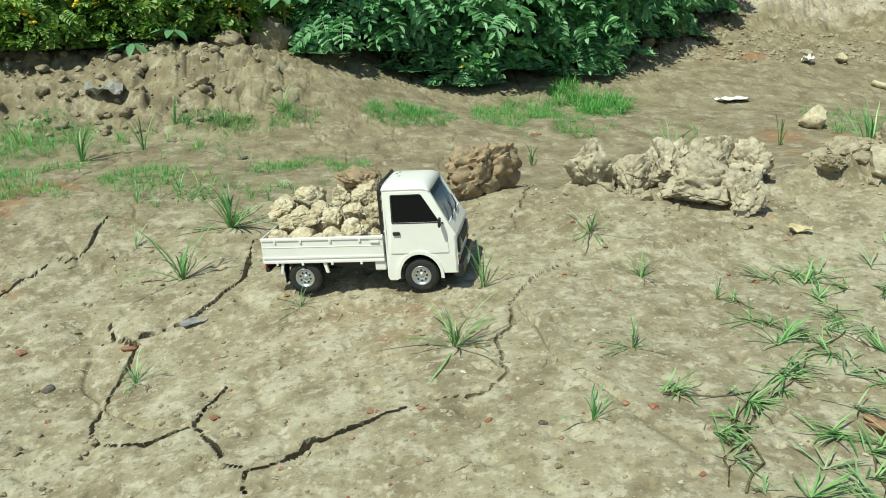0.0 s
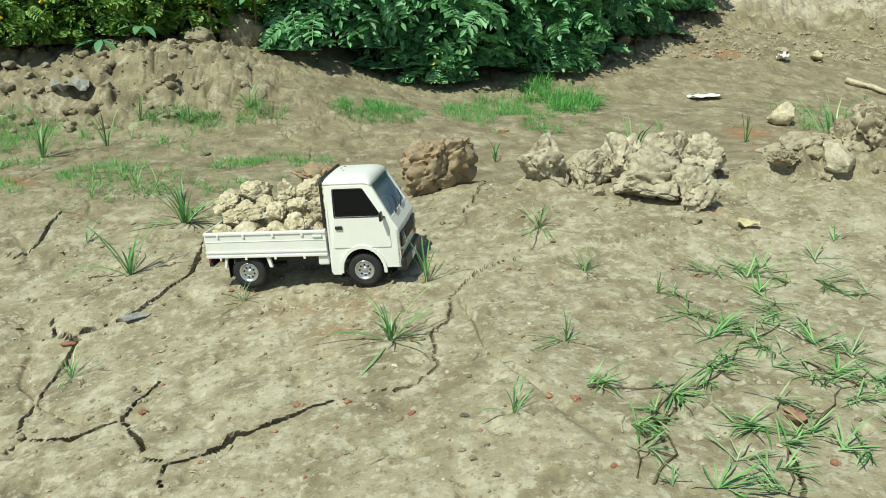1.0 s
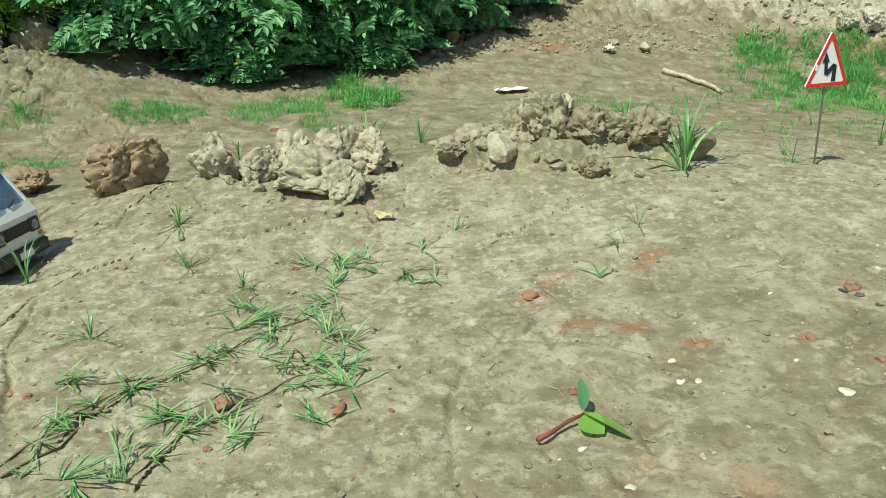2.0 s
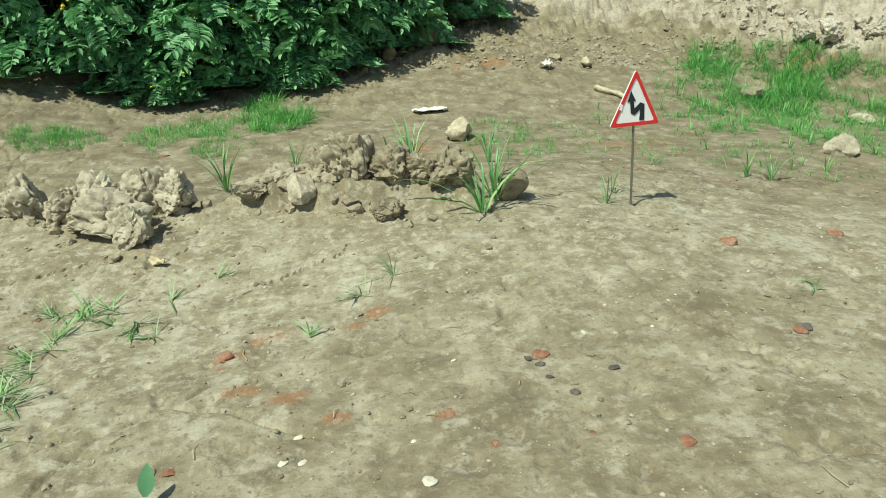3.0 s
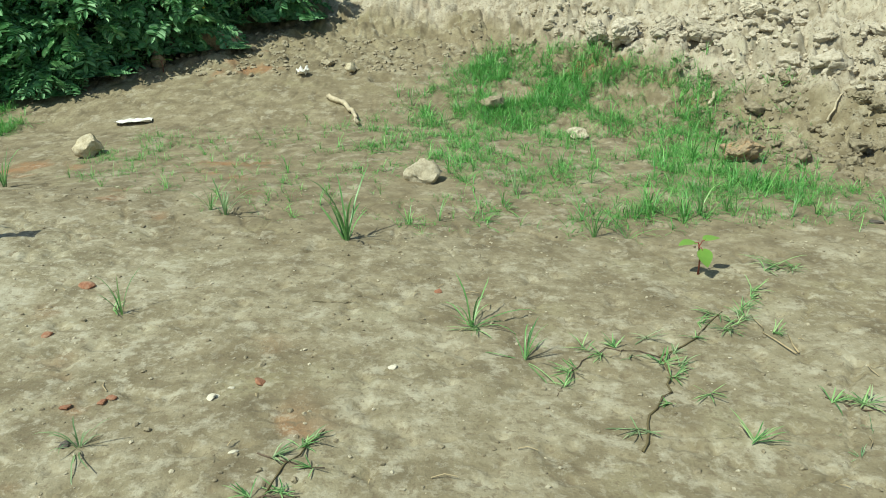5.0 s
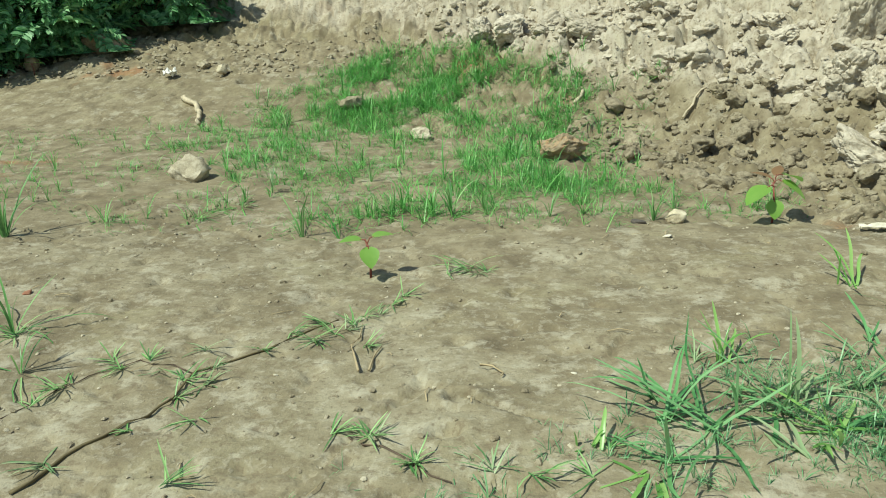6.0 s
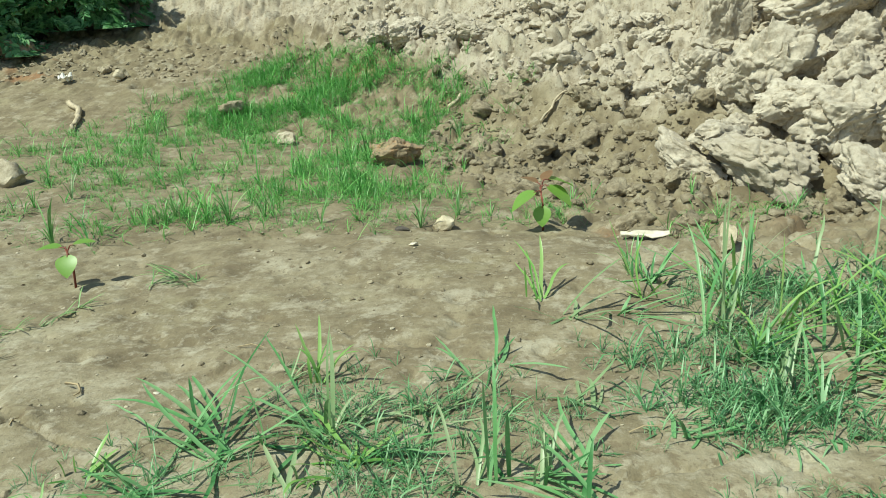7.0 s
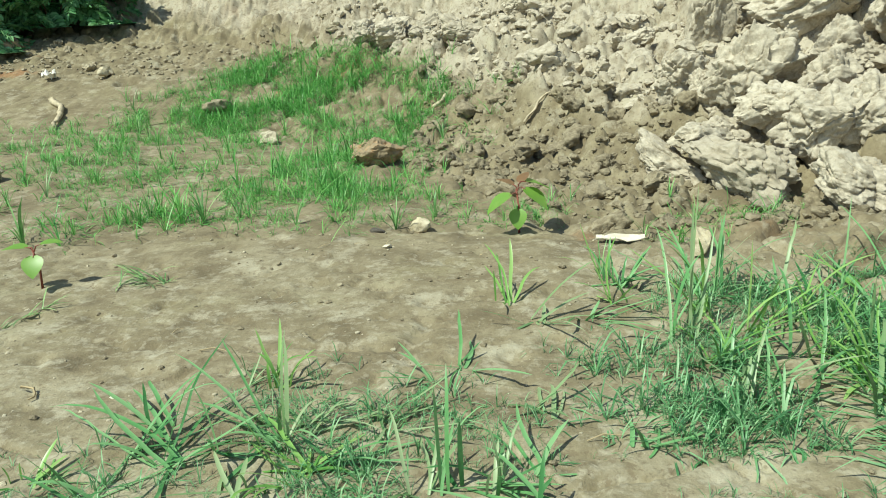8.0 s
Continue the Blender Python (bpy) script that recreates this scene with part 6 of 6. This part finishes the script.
# ---- litter and twigs ----
def scrap(name, x, y, w, d, seed, mat, label, category, yaw=0.0, crumple=0.012):
    """A crumpled thin scrap lying on the soil."""
    rng = random.Random(seed)
    bm = bmesh.new()
    nx, ny = 9, 6
    z0 = level(x, y, 0.02)
    grid = []
    for i in range(nx):
        row = []
        for j in range(ny):
            u, v = i / (nx - 1) * 2 - 1, j / (ny - 1) * 2 - 1
            k = 1 - 0.35 * abs(u) ** 2 + 0.12 * rng.uniform(-1, 1)
            row.append(bm.verts.new((0.5 * w * u, 0.5 * d * v * k, crumple * (0.6 + noise.noise(Vector((u * 1.8 + seed, v * 1.8, 0)))))))
        grid.append(row)
    for a, b in zip(grid, grid[1:]):
        for j in range(ny - 1):
            bm.faces.new((a[j], b[j], b[j + 1], a[j + 1]))
    made = bmesh.ops.extrude_face_region(bm, geom=bm.faces[:])["geom"]
    bmesh.ops.translate(bm, vec=(0, 0, -0.0012), verts=[g for g in made if isinstance(g, bmesh.types.BMVert)])
    bmesh.ops.recalc_face_normals(bm, faces=bm.faces[:])
    ob = tagged(part(name, bm, mat), label, category)
    ob.matrix_basis = pose(x, y, z0 + 0.004, 0, 0, yaw)
    return ob


scrap("paper_scrap", 1.355, 2.645, 0.125, 0.06, 3, PAPER, "flat white paper scrap on bare soil", "litter", 8)
scrap("paper_scrap", 1.89, 3.06, 0.05, 0.045, 4, PAPER, "small crumpled white paper on bare soil", "litter", 30, 0.03)
scrap("plastic_scrap", -0.66, 2.46, 0.11, 0.07, 5, plain("grey_film", (0.25, 0.24, 0.21), 0.6), "crumpled grey plastic film pressed into the bank", "litter", -15, 0.03)
scrap("ash_flake", -0.242, 1.207, 0.04, 0.022, 9, plain("grey_ash", (0.27, 0.265, 0.26), 0.9, vary=0.3), "thin grey ash flake on the clay", "litter", 35, 0.002)
scrap("wood_chip", 3.745, 1.425, 0.075, 0.022, 6, PALE_STONE, "pale flat wood chip at the heap's foot", "litter", -4, 0.008)
scrap("dry_leaf", 0.709, 1.213, 0.034, 0.016, 7, plain("dry_leaf_tan", (0.55, 0.46, 0.27), 0.7), "dry yellowish fallen leaf on the clay", "leaf", -35, 0.01)
scrap("dry_leaf", 1.37, 1.50, 0.05, 0.02, 8, plain("dry_leaf_brown", (0.45, 0.40, 0.3), 0.7), "grey dried leaf on bare soil", "leaf", 10, 0.01)
runner("stick", [(2.02, 2.83), (2.08, 2.78), (2.12, 2.70), (2.15, 2.60)], 0.012, 0.007, BARK, "bleached curved stick on the soil", 90, 0.012, "stick")
runner("stick", [(3.62, 2.30), (3.70, 2.38)], 0.004, 0.003, BARK, "short pale stick on the heap", 91, 0.012, "stick")
runner("stick", [(3.36, 2.60), (3.39, 2.66)], 0.007, 0.006, BARK, "stubby pale stick on the heap", 92, 0.02, "stick")
for k, pts in enumerate(DRY_ROOTS):
    runner("dry_root", pts, 0.0016, 0.0008, STRAW, "tangle of dry pale grass root on the clay", 120 + k, 0.003, "root")["group"] = "dry roots"


def straw_bits(count, seed):
    """Tiny dry stalks strewn over the clay."""
    rng = random.Random(seed)
    spots = [near_soil(rng) for _ in range(count)]
    zs = lie(np.array([p[0] for p in spots]), np.array([p[1] for p in spots]))
    bm = bmesh.new()
    for (x, y), z in zip(spots, zs):
        a, ln = rng.uniform(0, 6.3), rng.uniform(0.008, 0.035)
        dx, dy = ln * math.cos(a), ln * math.sin(a)
        tube([(x, y, z + 0.002), (x + 0.5 * dx - 0.1 * dy, y + 0.5 * dy + 0.1 * dx, z + 0.004), (x + dx, y + dy, z + 0.002)], 0.0007, 0.0005, 3, bm)
    tagged(part("straw_bits", bm, STRAW), "tiny dry straw bits strewn on the clay", "straw", kind="stuff")


straw_bits(170, 12)


def pebbled(rng):
    return rng.gauss(0.05, 0.38), rng.uniform(0.55, 1.4)


scatter_lumps("pink_pebbles", BRICK, 150, pebbled, (0.003, 0.011), "small reddish brick crumbs pressed in dry clay", 21, 0.6, 2)
scatter_lumps("dark_crumbs", CLOD_BROWN, 900, near_soil, (0.002, 0.012), "small dark brown crumbs on the clay", 22, 0.7, 2)
